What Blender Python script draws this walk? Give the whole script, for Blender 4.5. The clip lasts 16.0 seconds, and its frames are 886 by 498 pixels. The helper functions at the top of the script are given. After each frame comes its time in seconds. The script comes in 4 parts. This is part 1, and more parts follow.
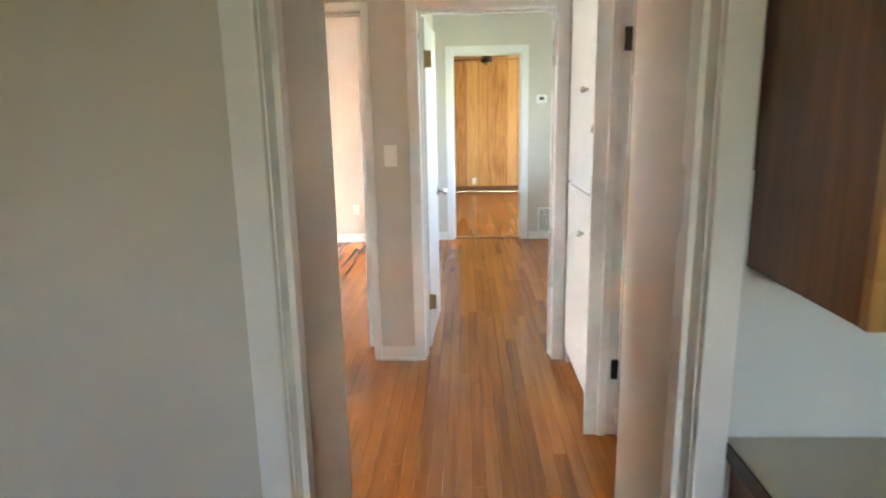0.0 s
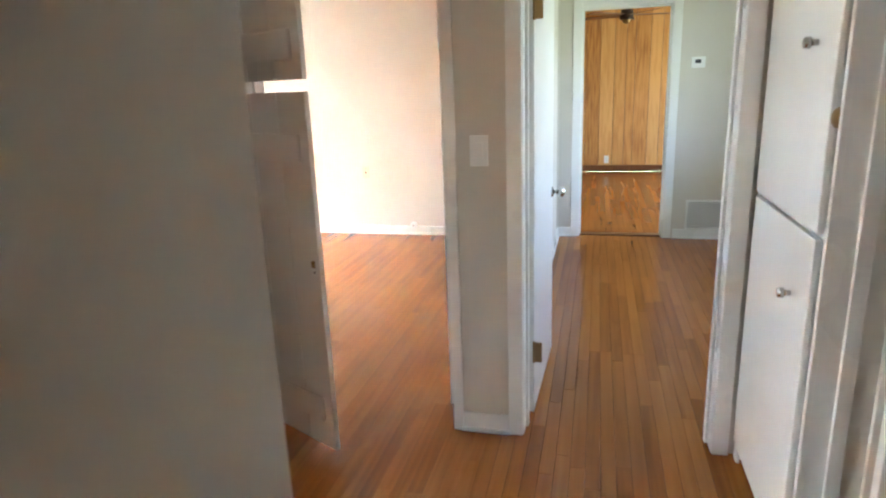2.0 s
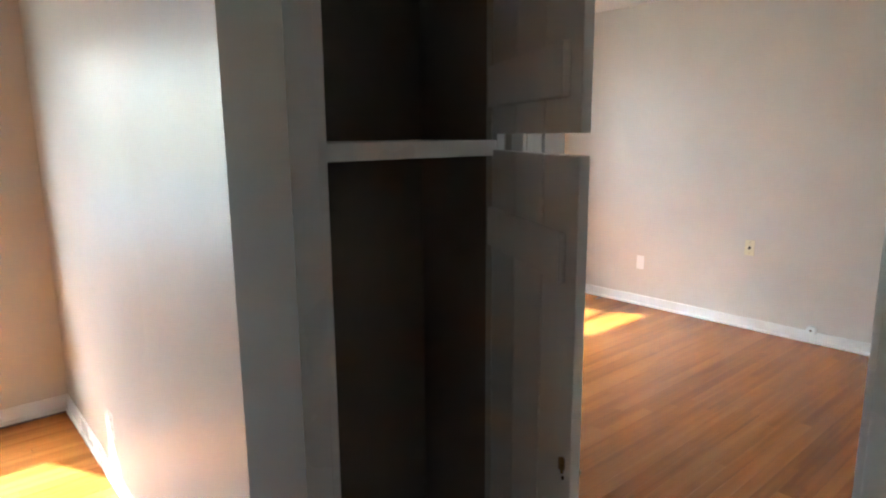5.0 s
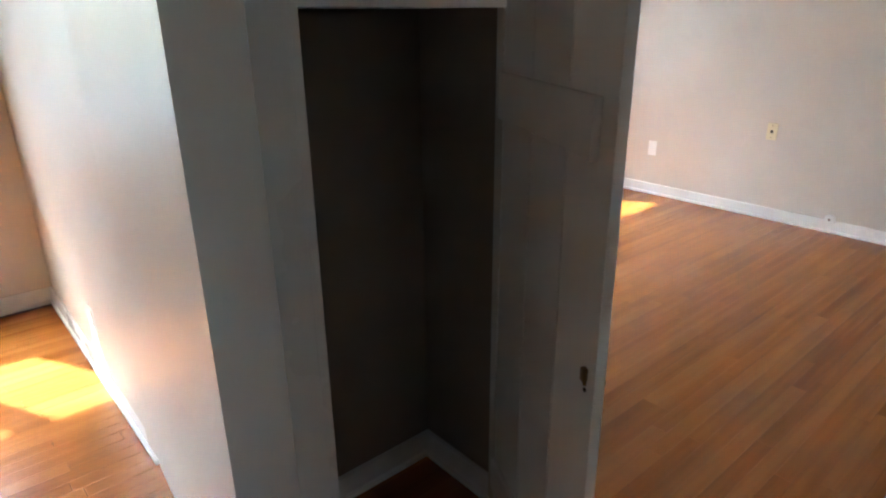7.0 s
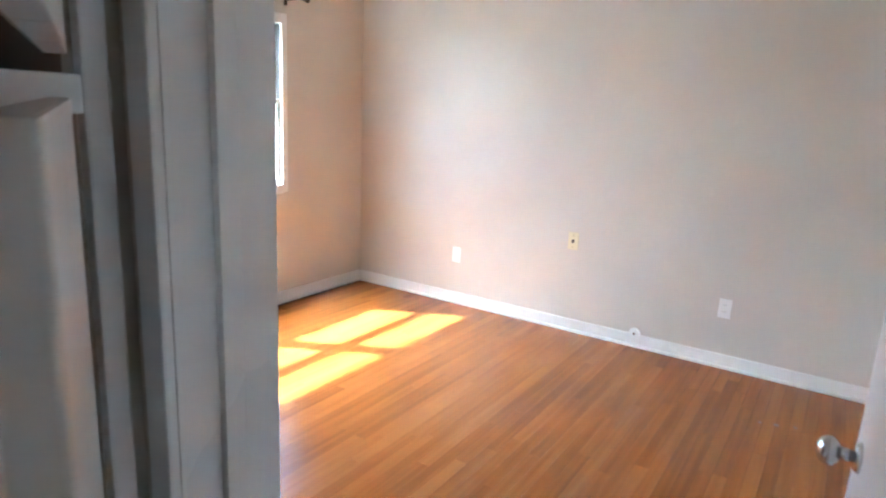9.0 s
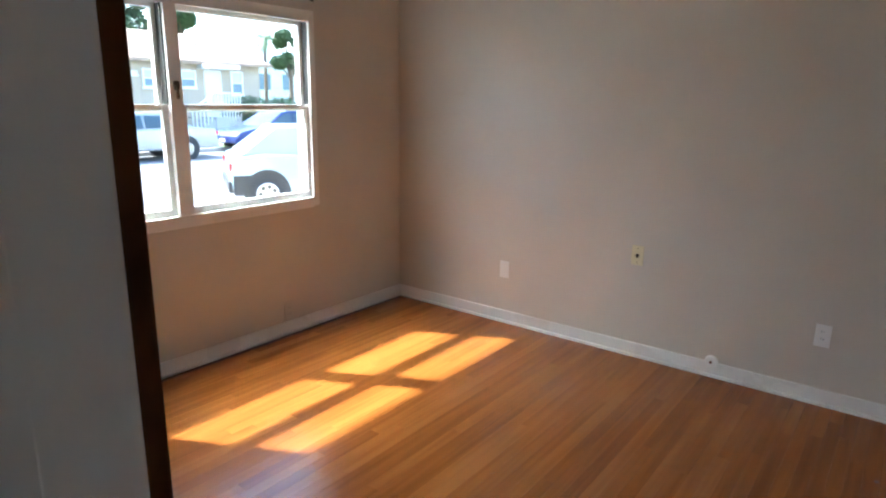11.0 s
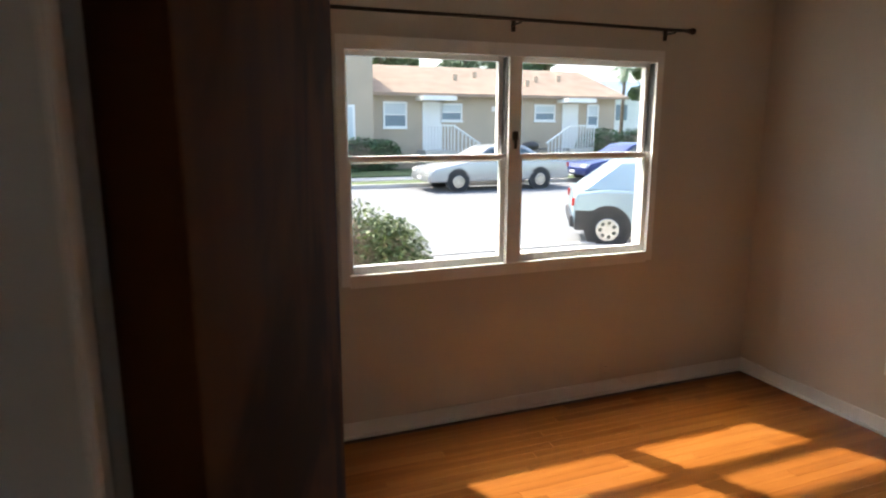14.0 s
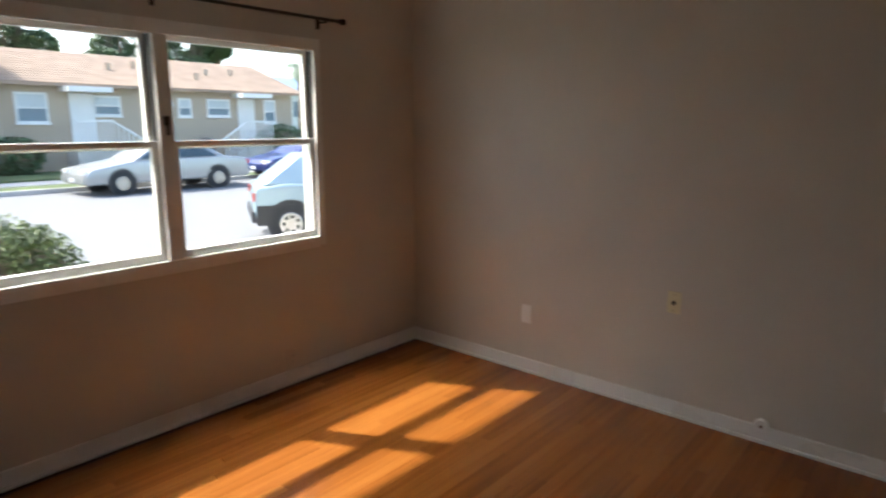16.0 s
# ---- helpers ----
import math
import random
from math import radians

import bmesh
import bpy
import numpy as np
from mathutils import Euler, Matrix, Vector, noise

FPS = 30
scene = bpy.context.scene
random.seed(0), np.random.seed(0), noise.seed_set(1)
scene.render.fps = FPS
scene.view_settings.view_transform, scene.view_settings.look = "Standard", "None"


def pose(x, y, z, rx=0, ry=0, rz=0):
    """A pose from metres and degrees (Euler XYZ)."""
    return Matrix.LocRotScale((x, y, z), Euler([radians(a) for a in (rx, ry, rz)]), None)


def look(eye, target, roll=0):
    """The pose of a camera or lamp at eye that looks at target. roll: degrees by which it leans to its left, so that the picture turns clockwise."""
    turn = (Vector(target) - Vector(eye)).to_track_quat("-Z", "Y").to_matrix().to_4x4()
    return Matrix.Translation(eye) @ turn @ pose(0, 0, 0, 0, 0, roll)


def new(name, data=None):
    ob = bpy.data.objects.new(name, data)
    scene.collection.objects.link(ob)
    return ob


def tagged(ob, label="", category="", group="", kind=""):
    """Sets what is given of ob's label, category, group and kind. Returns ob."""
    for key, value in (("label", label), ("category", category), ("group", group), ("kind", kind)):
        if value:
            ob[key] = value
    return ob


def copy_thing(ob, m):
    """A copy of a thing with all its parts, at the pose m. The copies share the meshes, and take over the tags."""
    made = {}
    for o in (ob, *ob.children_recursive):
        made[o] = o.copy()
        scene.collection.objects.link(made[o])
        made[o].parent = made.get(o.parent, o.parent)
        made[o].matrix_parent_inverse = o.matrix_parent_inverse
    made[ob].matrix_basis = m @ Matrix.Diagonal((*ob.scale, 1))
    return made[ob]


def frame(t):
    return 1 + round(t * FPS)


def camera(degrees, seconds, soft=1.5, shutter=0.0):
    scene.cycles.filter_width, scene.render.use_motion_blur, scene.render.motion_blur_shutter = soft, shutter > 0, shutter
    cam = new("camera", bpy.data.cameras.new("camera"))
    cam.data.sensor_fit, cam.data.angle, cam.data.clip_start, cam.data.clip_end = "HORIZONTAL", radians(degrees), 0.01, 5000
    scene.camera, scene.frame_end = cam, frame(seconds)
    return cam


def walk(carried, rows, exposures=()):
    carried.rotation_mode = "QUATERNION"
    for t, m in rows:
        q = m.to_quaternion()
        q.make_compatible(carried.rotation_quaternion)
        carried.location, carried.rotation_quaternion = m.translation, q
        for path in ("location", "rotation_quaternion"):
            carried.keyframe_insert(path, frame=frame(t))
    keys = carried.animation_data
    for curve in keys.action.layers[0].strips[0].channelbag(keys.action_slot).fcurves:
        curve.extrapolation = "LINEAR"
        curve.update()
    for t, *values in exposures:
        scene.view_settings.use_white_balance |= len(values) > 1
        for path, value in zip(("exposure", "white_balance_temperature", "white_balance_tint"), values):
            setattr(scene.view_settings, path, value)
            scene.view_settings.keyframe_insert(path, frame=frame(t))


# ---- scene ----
cam = camera(71.0, 16.0, 2.1, 0.4)
EXPOSURES = [(0, 6.05, 6300, 8), (1.0, 5.95, 6100, 7), (2.5, 5.5, 5700, 4), (3.0, 5.2, 5350, 2), (3.5, 4.55, 5600, 1), (6.5, 4.3, 5100, 1), (7.5, 4.3, 5450, 0), (8.0, 4.8, 5250, 0), (8.5, 5.0, 4950, 1), (9.5, 4.5, 5000, 1), (12.0, 2.65, 5900, 5), (14.0, 2.2, 6500, 8), (16.0, 2.1, 6200, 7)]
PATH = [
    (0, (-0.071, 0.379, 1.411), (-0.145, 2.330, 0.981), -1.10),
    (0.5, (-0.049, 0.614, 1.428), (-0.215, 2.553, 0.970), -1.37),
    (1, (-0.086, 0.876, 1.429), (-0.080, 2.835, 1.025), -1.06),
    (1.5, (-0.068, 1.164, 1.421), (-0.251, 3.116, 1.028), -2.56),
    (2, (-0.041, 1.464, 1.433), (-0.517, 3.337, 0.919), -2.19),
    (2.2, (-0.054, 1.576, 1.420), (-0.476, 3.470, 0.935), -1.48),
    (2.5, (-0.083, 1.758, 1.423), (-0.380, 3.686, 0.982), -0.62),
    (3, (-0.092, 1.989, 1.423), (-0.789, 3.812, 0.984), -0.10),
    (3.5, (-0.113, 2.158, 1.425), (-1.320, 3.655, 0.874), -0.40),
    (4, (-0.253, 2.304, 1.468), (-1.665, 3.676, 1.119), -0.79),
    (6.5, (-0.401, 2.679, 1.437), (-1.946, 3.831, 0.902), -0.89),
    (7, (-0.498, 2.677, 1.394), (-1.914, 3.900, 0.689), -0.61),
    (7.5, (-0.539, 2.744, 1.400), (-1.940, 4.046, 0.816), -0.70),
    (8, (-0.572, 2.987, 1.424), (-1.832, 4.468, 0.953), 0.62),
    (8.5, (-0.673, 3.201, 1.418), (-1.748, 4.802, 0.888), 3.71),
    (9, (-0.804, 3.382, 1.433), (-1.860, 5.021, 0.989), 2.80),
    (9.5, (-0.838, 3.516, 1.470), (-2.017, 5.080, 1.064), 2.39),
    (12, (-1.131, 3.866, 1.489), (-2.323, 5.390, 0.983), -0.32),
    (12.5, (-1.141, 3.903, 1.508), (-2.660, 5.137, 1.095), 0.38),
    (13, (-1.222, 3.905, 1.561), (-2.992, 4.723, 1.116), 1.24),
    (13.5, (-1.240, 3.954, 1.602), (-3.081, 4.598, 1.161), 0.46),
    (14, (-1.184, 3.990, 1.579), (-3.014, 4.697, 1.189), 0.08),
    (14.5, (-1.190, 4.017, 1.570), (-2.959, 4.868, 1.185), -0.19),
    (15, (-1.188, 4.034, 1.550), (-2.862, 5.060, 1.169), -0.46),
    (15.5, (-1.174, 4.053, 1.542), (-2.687, 5.301, 1.151), -0.33),
    (16, (-1.157, 4.087, 1.520), (-2.431, 5.578, 1.124), 0.19),
]
walk(cam, [(t, look(eye, target, roll)) for t, eye, target, roll in PATH], EXPOSURES)

# ---------------------------------------------------------------- world, sun, exposure
SUN_TO = Vector((-1.30, -0.67, 1.91)).normalized()
world = bpy.data.worlds.new("world")
scene.world = world
world.use_nodes = True
_wn = world.node_tree.nodes
sky = _wn.new("ShaderNodeTexSky")
sky.sky_type = "NISHITA"
sky.sun_disc = False
sky.sun_elevation = math.asin(SUN_TO.z)
sky.sun_rotation = math.atan2(SUN_TO.x, SUN_TO.y)
sky.dust_density = 3.0
_wn["Background"].inputs["Strength"].default_value = 0.15
world.node_tree.links.new(sky.outputs["Color"], _wn["Background"].inputs["Color"])

sun_data = bpy.data.lights.new("sun", "SUN")
sun_data.energy, sun_data.angle, sun_data.color = 2.0, radians(1.2), (1.0, 0.93, 0.82)
sun = new("sun", sun_data)
sun.matrix_basis = look((-20, -10, 30), Vector((-20, -10, 30)) - SUN_TO)


def window_light(name, at, way, w, h, power, color=(0.92, 0.96, 1.0)):
    """The sky's light in a window's opening."""
    d = bpy.data.lights.new(name, "AREA")
    d.shape, d.size, d.size_y, d.energy, d.color = "RECTANGLE", w, h, power, color
    d.spread = radians(150)
    o = new(name, d)
    o.matrix_basis = look(at, Vector(at) + Vector(way))


window_light("kitchen_window_sky_light", (0.3, -2.27, 1.5), (0, 1, 0), 0.6, 0.5, 0.075, (1.0, 0.86, 0.62))
window_light("hall_window_sky_light", (1.58, 5.4, 1.5), (-1, 0, 0), 1.2, 1.0, 0.29)
window_light("far_room_window_sky_light", (3.27, 9.4, 1.4), (-1, 0, 0), 1.6, 1.2, 1.3, (1.0, 0.95, 0.85))



# ---------------------------------------------------------------- materials
def material(name):
    m = bpy.data.materials.new(name)
    m.use_nodes = True
    nt = m.node_tree
    return m, nt, nt.nodes["Principled BSDF"]


def node(nt, kind, **values):
    n = nt.nodes.new(kind)
    for k, v in values.items():
        if k in n.inputs:
            n.inputs[k].default_value = v
    return n


def ramp(nt, fac, stops):
    r = nt.nodes.new("ShaderNodeValToRGB")
    r.color_ramp.elements[0].position, r.color_ramp.elements[0].color = stops[0][0], (*stops[0][1], 1)
    r.color_ramp.elements[1].position, r.color_ramp.elements[1].color = stops[-1][0], (*stops[-1][1], 1)
    for p, c in stops[1:-1]:
        e = r.color_ramp.elements.new(p)
        e.color = (*c, 1)
    nt.links.new(fac, r.inputs["Fac"])
    return r.outputs["Color"]


def scaled(c, k):
    return tuple(min(1.0, v * k) for v in c)


def painted(name, color, rough=0.5, bump=0.06, grain=160.0, spread=0.05, metal=0.0):
    """Paint, plaster, plastic or metal: two scales of mottling and a fine relief."""
    m, nt, b = material(name)
    pos = nt.nodes.new("ShaderNodeNewGeometry").outputs["Position"]
    big = node(nt, "ShaderNodeTexNoise", Scale=1.7, Detail=4.0)
    fine = node(nt, "ShaderNodeTexNoise", Scale=grain, Detail=3.0)
    nt.links.new(pos, big.inputs["Vector"])
    nt.links.new(pos, fine.inputs["Vector"])
    col = ramp(nt, big.outputs["Fac"], [(0.3, scaled(color, 1 - spread)), (0.7, scaled(color, 1 + spread))])
    nt.links.new(col, b.inputs["Base Color"])
    rr = node(nt, "ShaderNodeMapRange")
    rr.inputs["To Min"].default_value, rr.inputs["To Max"].default_value = rough * 0.85, min(1, rough * 1.15)
    nt.links.new(big.outputs["Fac"], rr.inputs["Value"])
    nt.links.new(rr.outputs["Result"], b.inputs["Roughness"])
    bp = node(nt, "ShaderNodeBump", Strength=bump, Distance=0.004)
    nt.links.new(fine.outputs["Fac"], bp.inputs["Height"])
    nt.links.new(bp.outputs["Normal"], b.inputs["Normal"])
    b.inputs["Metallic"].default_value = metal
    return m


def wood(name, dark, mid, light, along, rough=0.3, stretch=14.0, scale=5.0, vary=0.5, coat=0.0, stains=0.0, relief=0.08):
    """Grained wood. along: the axis (0, 1, 2) of the grain. Each piece is shifted in tone and grain."""
    m, nt, b = material(name)
    pos = nt.nodes.new("ShaderNodeNewGeometry")
    info = nt.nodes.new("ShaderNodeObjectInfo")
    both = node(nt, "ShaderNodeMath")
    nt.links.new(info.outputs["Random"], both.inputs[0])
    nt.links.new(pos.outputs["Random Per Island"], both.inputs[1])
    rnd = nt.nodes.new("ShaderNodeMath")
    rnd.operation = "FRACT"
    nt.links.new(both.outputs[0], rnd.inputs[0])
    shift = nt.nodes.new("ShaderNodeVectorMath")
    shift.operation = "SCALE"
    shift.inputs[0].default_value = (7.3, 5.1, 9.7)
    nt.links.new(rnd.outputs[0], shift.inputs["Scale"])
    add = nt.nodes.new("ShaderNodeVectorMath")
    nt.links.new(pos.outputs["Position"], add.inputs[0])
    nt.links.new(shift.outputs["Vector"], add.inputs[1])
    sc = nt.nodes.new("ShaderNodeMapping")
    s = [stretch, stretch, stretch]
    s[along] = 1.0
    sc.inputs["Scale"].default_value = s
    nt.links.new(add.outputs["Vector"], sc.inputs["Vector"])
    g = node(nt, "ShaderNodeTexNoise", Scale=scale, Detail=3.5, Roughness=0.5, Distortion=0.25)
    nt.links.new(sc.outputs["Vector"], g.inputs["Vector"])
    blotch = node(nt, "ShaderNodeTexNoise", Scale=1.3, Detail=3.0)
    nt.links.new(pos.outputs["Position"], blotch.inputs["Vector"])
    f = node(nt, "ShaderNodeMapRange")
    f.inputs["To Min"].default_value, f.inputs["To Max"].default_value = -vary / 2, vary / 2
    nt.links.new(rnd.outputs[0], f.inputs["Value"])
    t = nt.nodes.new("ShaderNodeMath")
    nt.links.new(g.outputs["Fac"], t.inputs[0])
    nt.links.new(f.outputs["Result"], t.inputs[1])
    t2 = node(nt, "ShaderNodeMath")
    t2.operation = "MULTIPLY_ADD"
    nt.links.new(blotch.outputs["Fac"], t2.inputs[0])
    t2.inputs[1].default_value = 0.35
    nt.links.new(t.outputs[0], t2.inputs[2])
    col = ramp(nt, t2.outputs[0], [(0.30, dark), (0.62, mid), (0.98, light)])
    if stains:
        sn = node(nt, "ShaderNodeTexNoise", Scale=2.6, Detail=5.0, Distortion=1.2)
        nt.links.new(pos.outputs["Position"], sn.inputs["Vector"])
        k = ramp(nt, sn.outputs["Fac"], [(0.50, (1, 1, 1)), (0.62, (1 - stains,) * 3)])
        mx = nt.nodes.new("ShaderNodeMix")
        mx.data_type, mx.blend_type = "RGBA", "MULTIPLY"
        mx.inputs["Factor"].default_value = 1.0
        nt.links.new(col, mx.inputs["A"])
        nt.links.new(k, mx.inputs["B"])
        col = mx.outputs["Result"]
    nt.links.new(col, b.inputs["Base Color"])
    rr = node(nt, "ShaderNodeMapRange")
    rr.inputs["To Min"].default_value, rr.inputs["To Max"].default_value = rough * 0.85, rough * 1.15
    nt.links.new(g.outputs["Fac"], rr.inputs["Value"])
    if relief:
        nt.links.new(rr.outputs["Result"], b.inputs["Roughness"])
    else:
        b.inputs["Roughness"].default_value = rough
    b.inputs["Coat Weight"].default_value = coat
    b.inputs["Coat Roughness"].default_value = 0.15
    bp = node(nt, "ShaderNodeBump", Strength=relief, Distance=0.003)
    nt.links.new(g.outputs["Fac"], bp.inputs["Height"])
    if relief:
        nt.links.new(bp.outputs["Normal"], b.inputs["Normal"])
    return m


def glassy(name, tint=(0.97, 0.99, 0.98)):
    m, nt, b = material(name)
    b.inputs["Base Color"].default_value = (*tint, 1)
    b.inputs["Transmission Weight"].default_value = 1.0
    b.inputs["Roughness"].default_value = 0.0
    b.inputs["IOR"].default_value = 1.45
    return m


def leafy(name, dark, light):
    m, nt, b = material(name)
    pos = nt.nodes.new("ShaderNodeNewGeometry")
    nt.links.new(ramp(nt, pos.outputs["Random Per Island"], [(0.0, dark), (1.0, light)]), b.inputs["Base Color"])
    b.inputs["Roughness"].default_value = 0.55
    b.inputs["Subsurface Weight"].default_value = 0.0
    return m


M_WALL = painted("wall_paint", (0.63, 0.587, 0.522), 0.42, 0.10, 140.0)
M_CEIL = painted("ceiling_paint", (0.74, 0.72, 0.68), 0.7, 0.12, 120.0)
M_TRIM = painted("white_trim_paint", (0.84, 0.835, 0.81), 0.28, 0.03, 60.0)
M_DOOR = painted("white_door_paint", (0.76, 0.75, 0.72), 0.30, 0.03, 50.0)
M_PLATE = painted("white_plastic", (0.86, 0.86, 0.84), 0.3, 0.0)
M_IVORY = painted("ivory_plastic", (0.74, 0.68, 0.46), 0.35, 0.0)
M_BLACKP = painted("black_plastic", (0.03, 0.03, 0.03), 0.4, 0.02)
M_CHROME = painted("brushed_nickel", (0.55, 0.53, 0.50), 0.25, 0.0, metal=1.0)
M_BRASS = painted("aged_brass", (0.30, 0.20, 0.09), 0.38, 0.04, metal=1.0, spread=0.2)
M_BRONZE = painted("dark_bronze", (0.06, 0.045, 0.035), 0.4, 0.03, metal=0.8)
M_FLOOR = wood("oak_floor", (0.225, 0.067, 0.010), (0.305, 0.100, 0.017), (0.385, 0.140, 0.027), 1, 0.24, 22.0, 1.4, 0.50, 0.0, 0.0, 0.0)
M_GAP = painted("floor_joint", (0.12, 0.04, 0.01), 0.7)
M_PINE = wood("pine_panelling", (0.30, 0.115, 0.028), (0.52, 0.25, 0.07), (0.66, 0.37, 0.13), 2, 0.35, 10.0, 3.0, 0.6)
M_OAKC = wood("oak_cabinet", (0.22, 0.09, 0.022), (0.42, 0.20, 0.055), (0.56, 0.32, 0.11), 2, 0.3, 9.0, 4.0, 0.2)
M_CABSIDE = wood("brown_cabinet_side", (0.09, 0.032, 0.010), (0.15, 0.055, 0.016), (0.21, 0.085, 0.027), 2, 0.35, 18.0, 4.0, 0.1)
M_SLAB = wood("stained_plywood", (0.055, 0.018, 0.004), (0.10, 0.034, 0.008), (0.145, 0.053, 0.013), 2, 0.92, 5.0, 2.5, 0.1, 0.0, 0.6)
M_SLAB.node_tree.nodes["Principled BSDF"].inputs["Specular IOR Level"].default_value = 0.12
M_COUNTER = painted("laminate_counter", (0.62, 0.57, 0.47), 0.3, 0.02)
M_SPLASH = painted("backsplash_paint", (0.66, 0.69, 0.68), 0.35, 0.02)
M_GLASS = glassy("window_glass")
M_ASPHALT = painted("asphalt", (0.20, 0.20, 0.205), 0.85, 0.4, 60.0, 0.1)
M_CONCRETE = painted("concrete", (0.46, 0.44, 0.41), 0.8, 0.3, 40.0, 0.1)
M_GRASS = painted("lawn", (0.10, 0.13, 0.045), 0.9, 0.6, 50.0, 0.35)
M_STUCCO = painted("tan_stucco", (0.46, 0.38, 0.29), 0.85, 0.3, 40.0, 0.06)
M_ROOF = painted("brown_shingle", (0.36, 0.26, 0.19), 0.85, 0.5, 12.0, 0.18)
M_WHITE = painted("white_paint_outdoors", (0.78, 0.78, 0.77), 0.5, 0.05)
M_BLIND = painted("dim_window_pane", (0.20, 0.26, 0.31), 0.12, 0.0)
M_BLINDW = painted("white_blind", (0.55, 0.60, 0.62), 0.5, 0.0)
M_SILVER = painted("silver_car_paint", (0.42, 0.42, 0.41), 0.25, 0.0, metal=0.5)
M_BLUE = painted("navy_car_paint", (0.02, 0.035, 0.14), 0.2, 0.0, metal=0.2)
M_TEAL = painted("pale_blue_car_paint", (0.40, 0.50, 0.53), 0.22, 0.0, metal=0.3)
M_CARGLASS = painted("tinted_car_glass", (0.05, 0.075, 0.09), 0.06, 0.0)
M_TYRE = painted("tyre_rubber", (0.025, 0.025, 0.025), 0.8, 0.1)
M_LAMPGLASS = painted("headlight_glass", (0.7, 0.7, 0.68), 0.1, 0.0)
M_RED = painted("red_lamp_glass", (0.45, 0.02, 0.015), 0.15, 0.0)
M_HEDGE = leafy("hedge_leaves", (0.035, 0.07, 0.022), (0.20, 0.25, 0.09))
M_DARKLEAF = leafy("tree_leaves", (0.035, 0.075, 0.035), (0.14, 0.21, 0.09))
M_BARK = painted("bark", (0.14, 0.10, 0.07), 0.9, 0.5, 20.0, 0.2)


# ---------------------------------------------------------------- mesh helpers
def box(bm, x0, x1, y0, y1, z0, z1, bevel=0.0):
    m = Matrix.Translation(((x0 + x1) / 2, (y0 + y1) / 2, (z0 + z1) / 2)) @ Matrix.Diagonal((abs(x1 - x0), abs(y1 - y0), abs(z1 - z0), 1))
    made = bmesh.ops.create_cube(bm, size=1.0, matrix=m)
    if bevel:
        es = {e for v in made["verts"] for e in v.link_edges}
        bmesh.ops.bevel(bm, geom=list(es), offset=bevel, segments=2, affect="EDGES", profile=0.6)
    return bm


def tube(bm, p, q, r0, r1=None, seg=14):
    p, q = Vector(p), Vector(q)
    d = q - p
    m = Matrix.Translation((p + q) / 2) @ d.to_track_quat("Z", "Y").to_matrix().to_4x4()
    bmesh.ops.create_cone(bm, cap_ends=True, segments=seg, radius1=r0, radius2=r0 if r1 is None else r1, depth=d.length, matrix=m)
    return bm


def ball(bm, c, rx, ry=None, rz=None, seg=14):
    m = Matrix.Translation(c) @ Matrix.Diagonal((rx, ry or rx, rz or rx, 1))
    bmesh.ops.create_uvsphere(bm, u_segments=seg, v_segments=seg // 2 + 2, radius=1.0, matrix=m)
    return bm


def prism(bm, outline, y0, y1, inset0=0.0):
    """A side outline of (x, z) points, drawn out from y0 to y1."""
    a = [bm.verts.new((x, y0, z)) for x, z in outline]
    b = [bm.verts.new((x, y1, z)) for x, z in outline]
    n = len(a)
    bm.faces.new(a)
    bm.faces.new(list(reversed(b)))
    for i in range(n):
        bm.faces.new((a[i], b[i], b[(i + 1) % n], a[(i + 1) % n]))
    bmesh.ops.recalc_face_normals(bm, faces=bm.faces[:])
    return bm


def mesh_of(bm, name, mat, smooth=False):
    me = bpy.data.meshes.new(name)
    bm.to_mesh(me)
    bm.free()
    me.materials.append(mat)
    if smooth:
        for p in me.polygons:
            p.use_smooth = True
    return me


def part(name, bm, mat, parent, label="", smooth=False):
    ob = new(name, mesh_of(bm, name, mat, smooth))
    ob.parent = parent
    return tagged(ob, label) if label else ob


def bx(*a):
    return box(bmesh.new(), *a)


def thing(name, m, label, category, group="", kind=""):
    e = new(name)
    e.matrix_basis = m
    return tagged(e, label, category, group, kind)


def structure(name, bm, mat, label, category="wall"):
    return tagged(new(name, mesh_of(bm, name, mat)), label, category, "", "structure")


def boxes(*rows):
    bm = bmesh.new()
    for r in rows:
        box(bm, *r)
    return bm


def slab_from_plan(plan, z0, z1):
    """An upright block over a plan of (x, y) corners."""
    bm = bmesh.new()
    a = [bm.verts.new((x, y, z0)) for x, y in plan]
    b = [bm.verts.new((x, y, z1)) for x, y in plan]
    bm.faces.new(a)
    bm.faces.new(b)
    for i in range(len(a)):
        j = (i + 1) % len(a)
        bm.faces.new((a[i], a[j], b[j], b[i]))
    bmesh.ops.recalc_face_normals(bm, faces=bm.faces[:])
    return bm


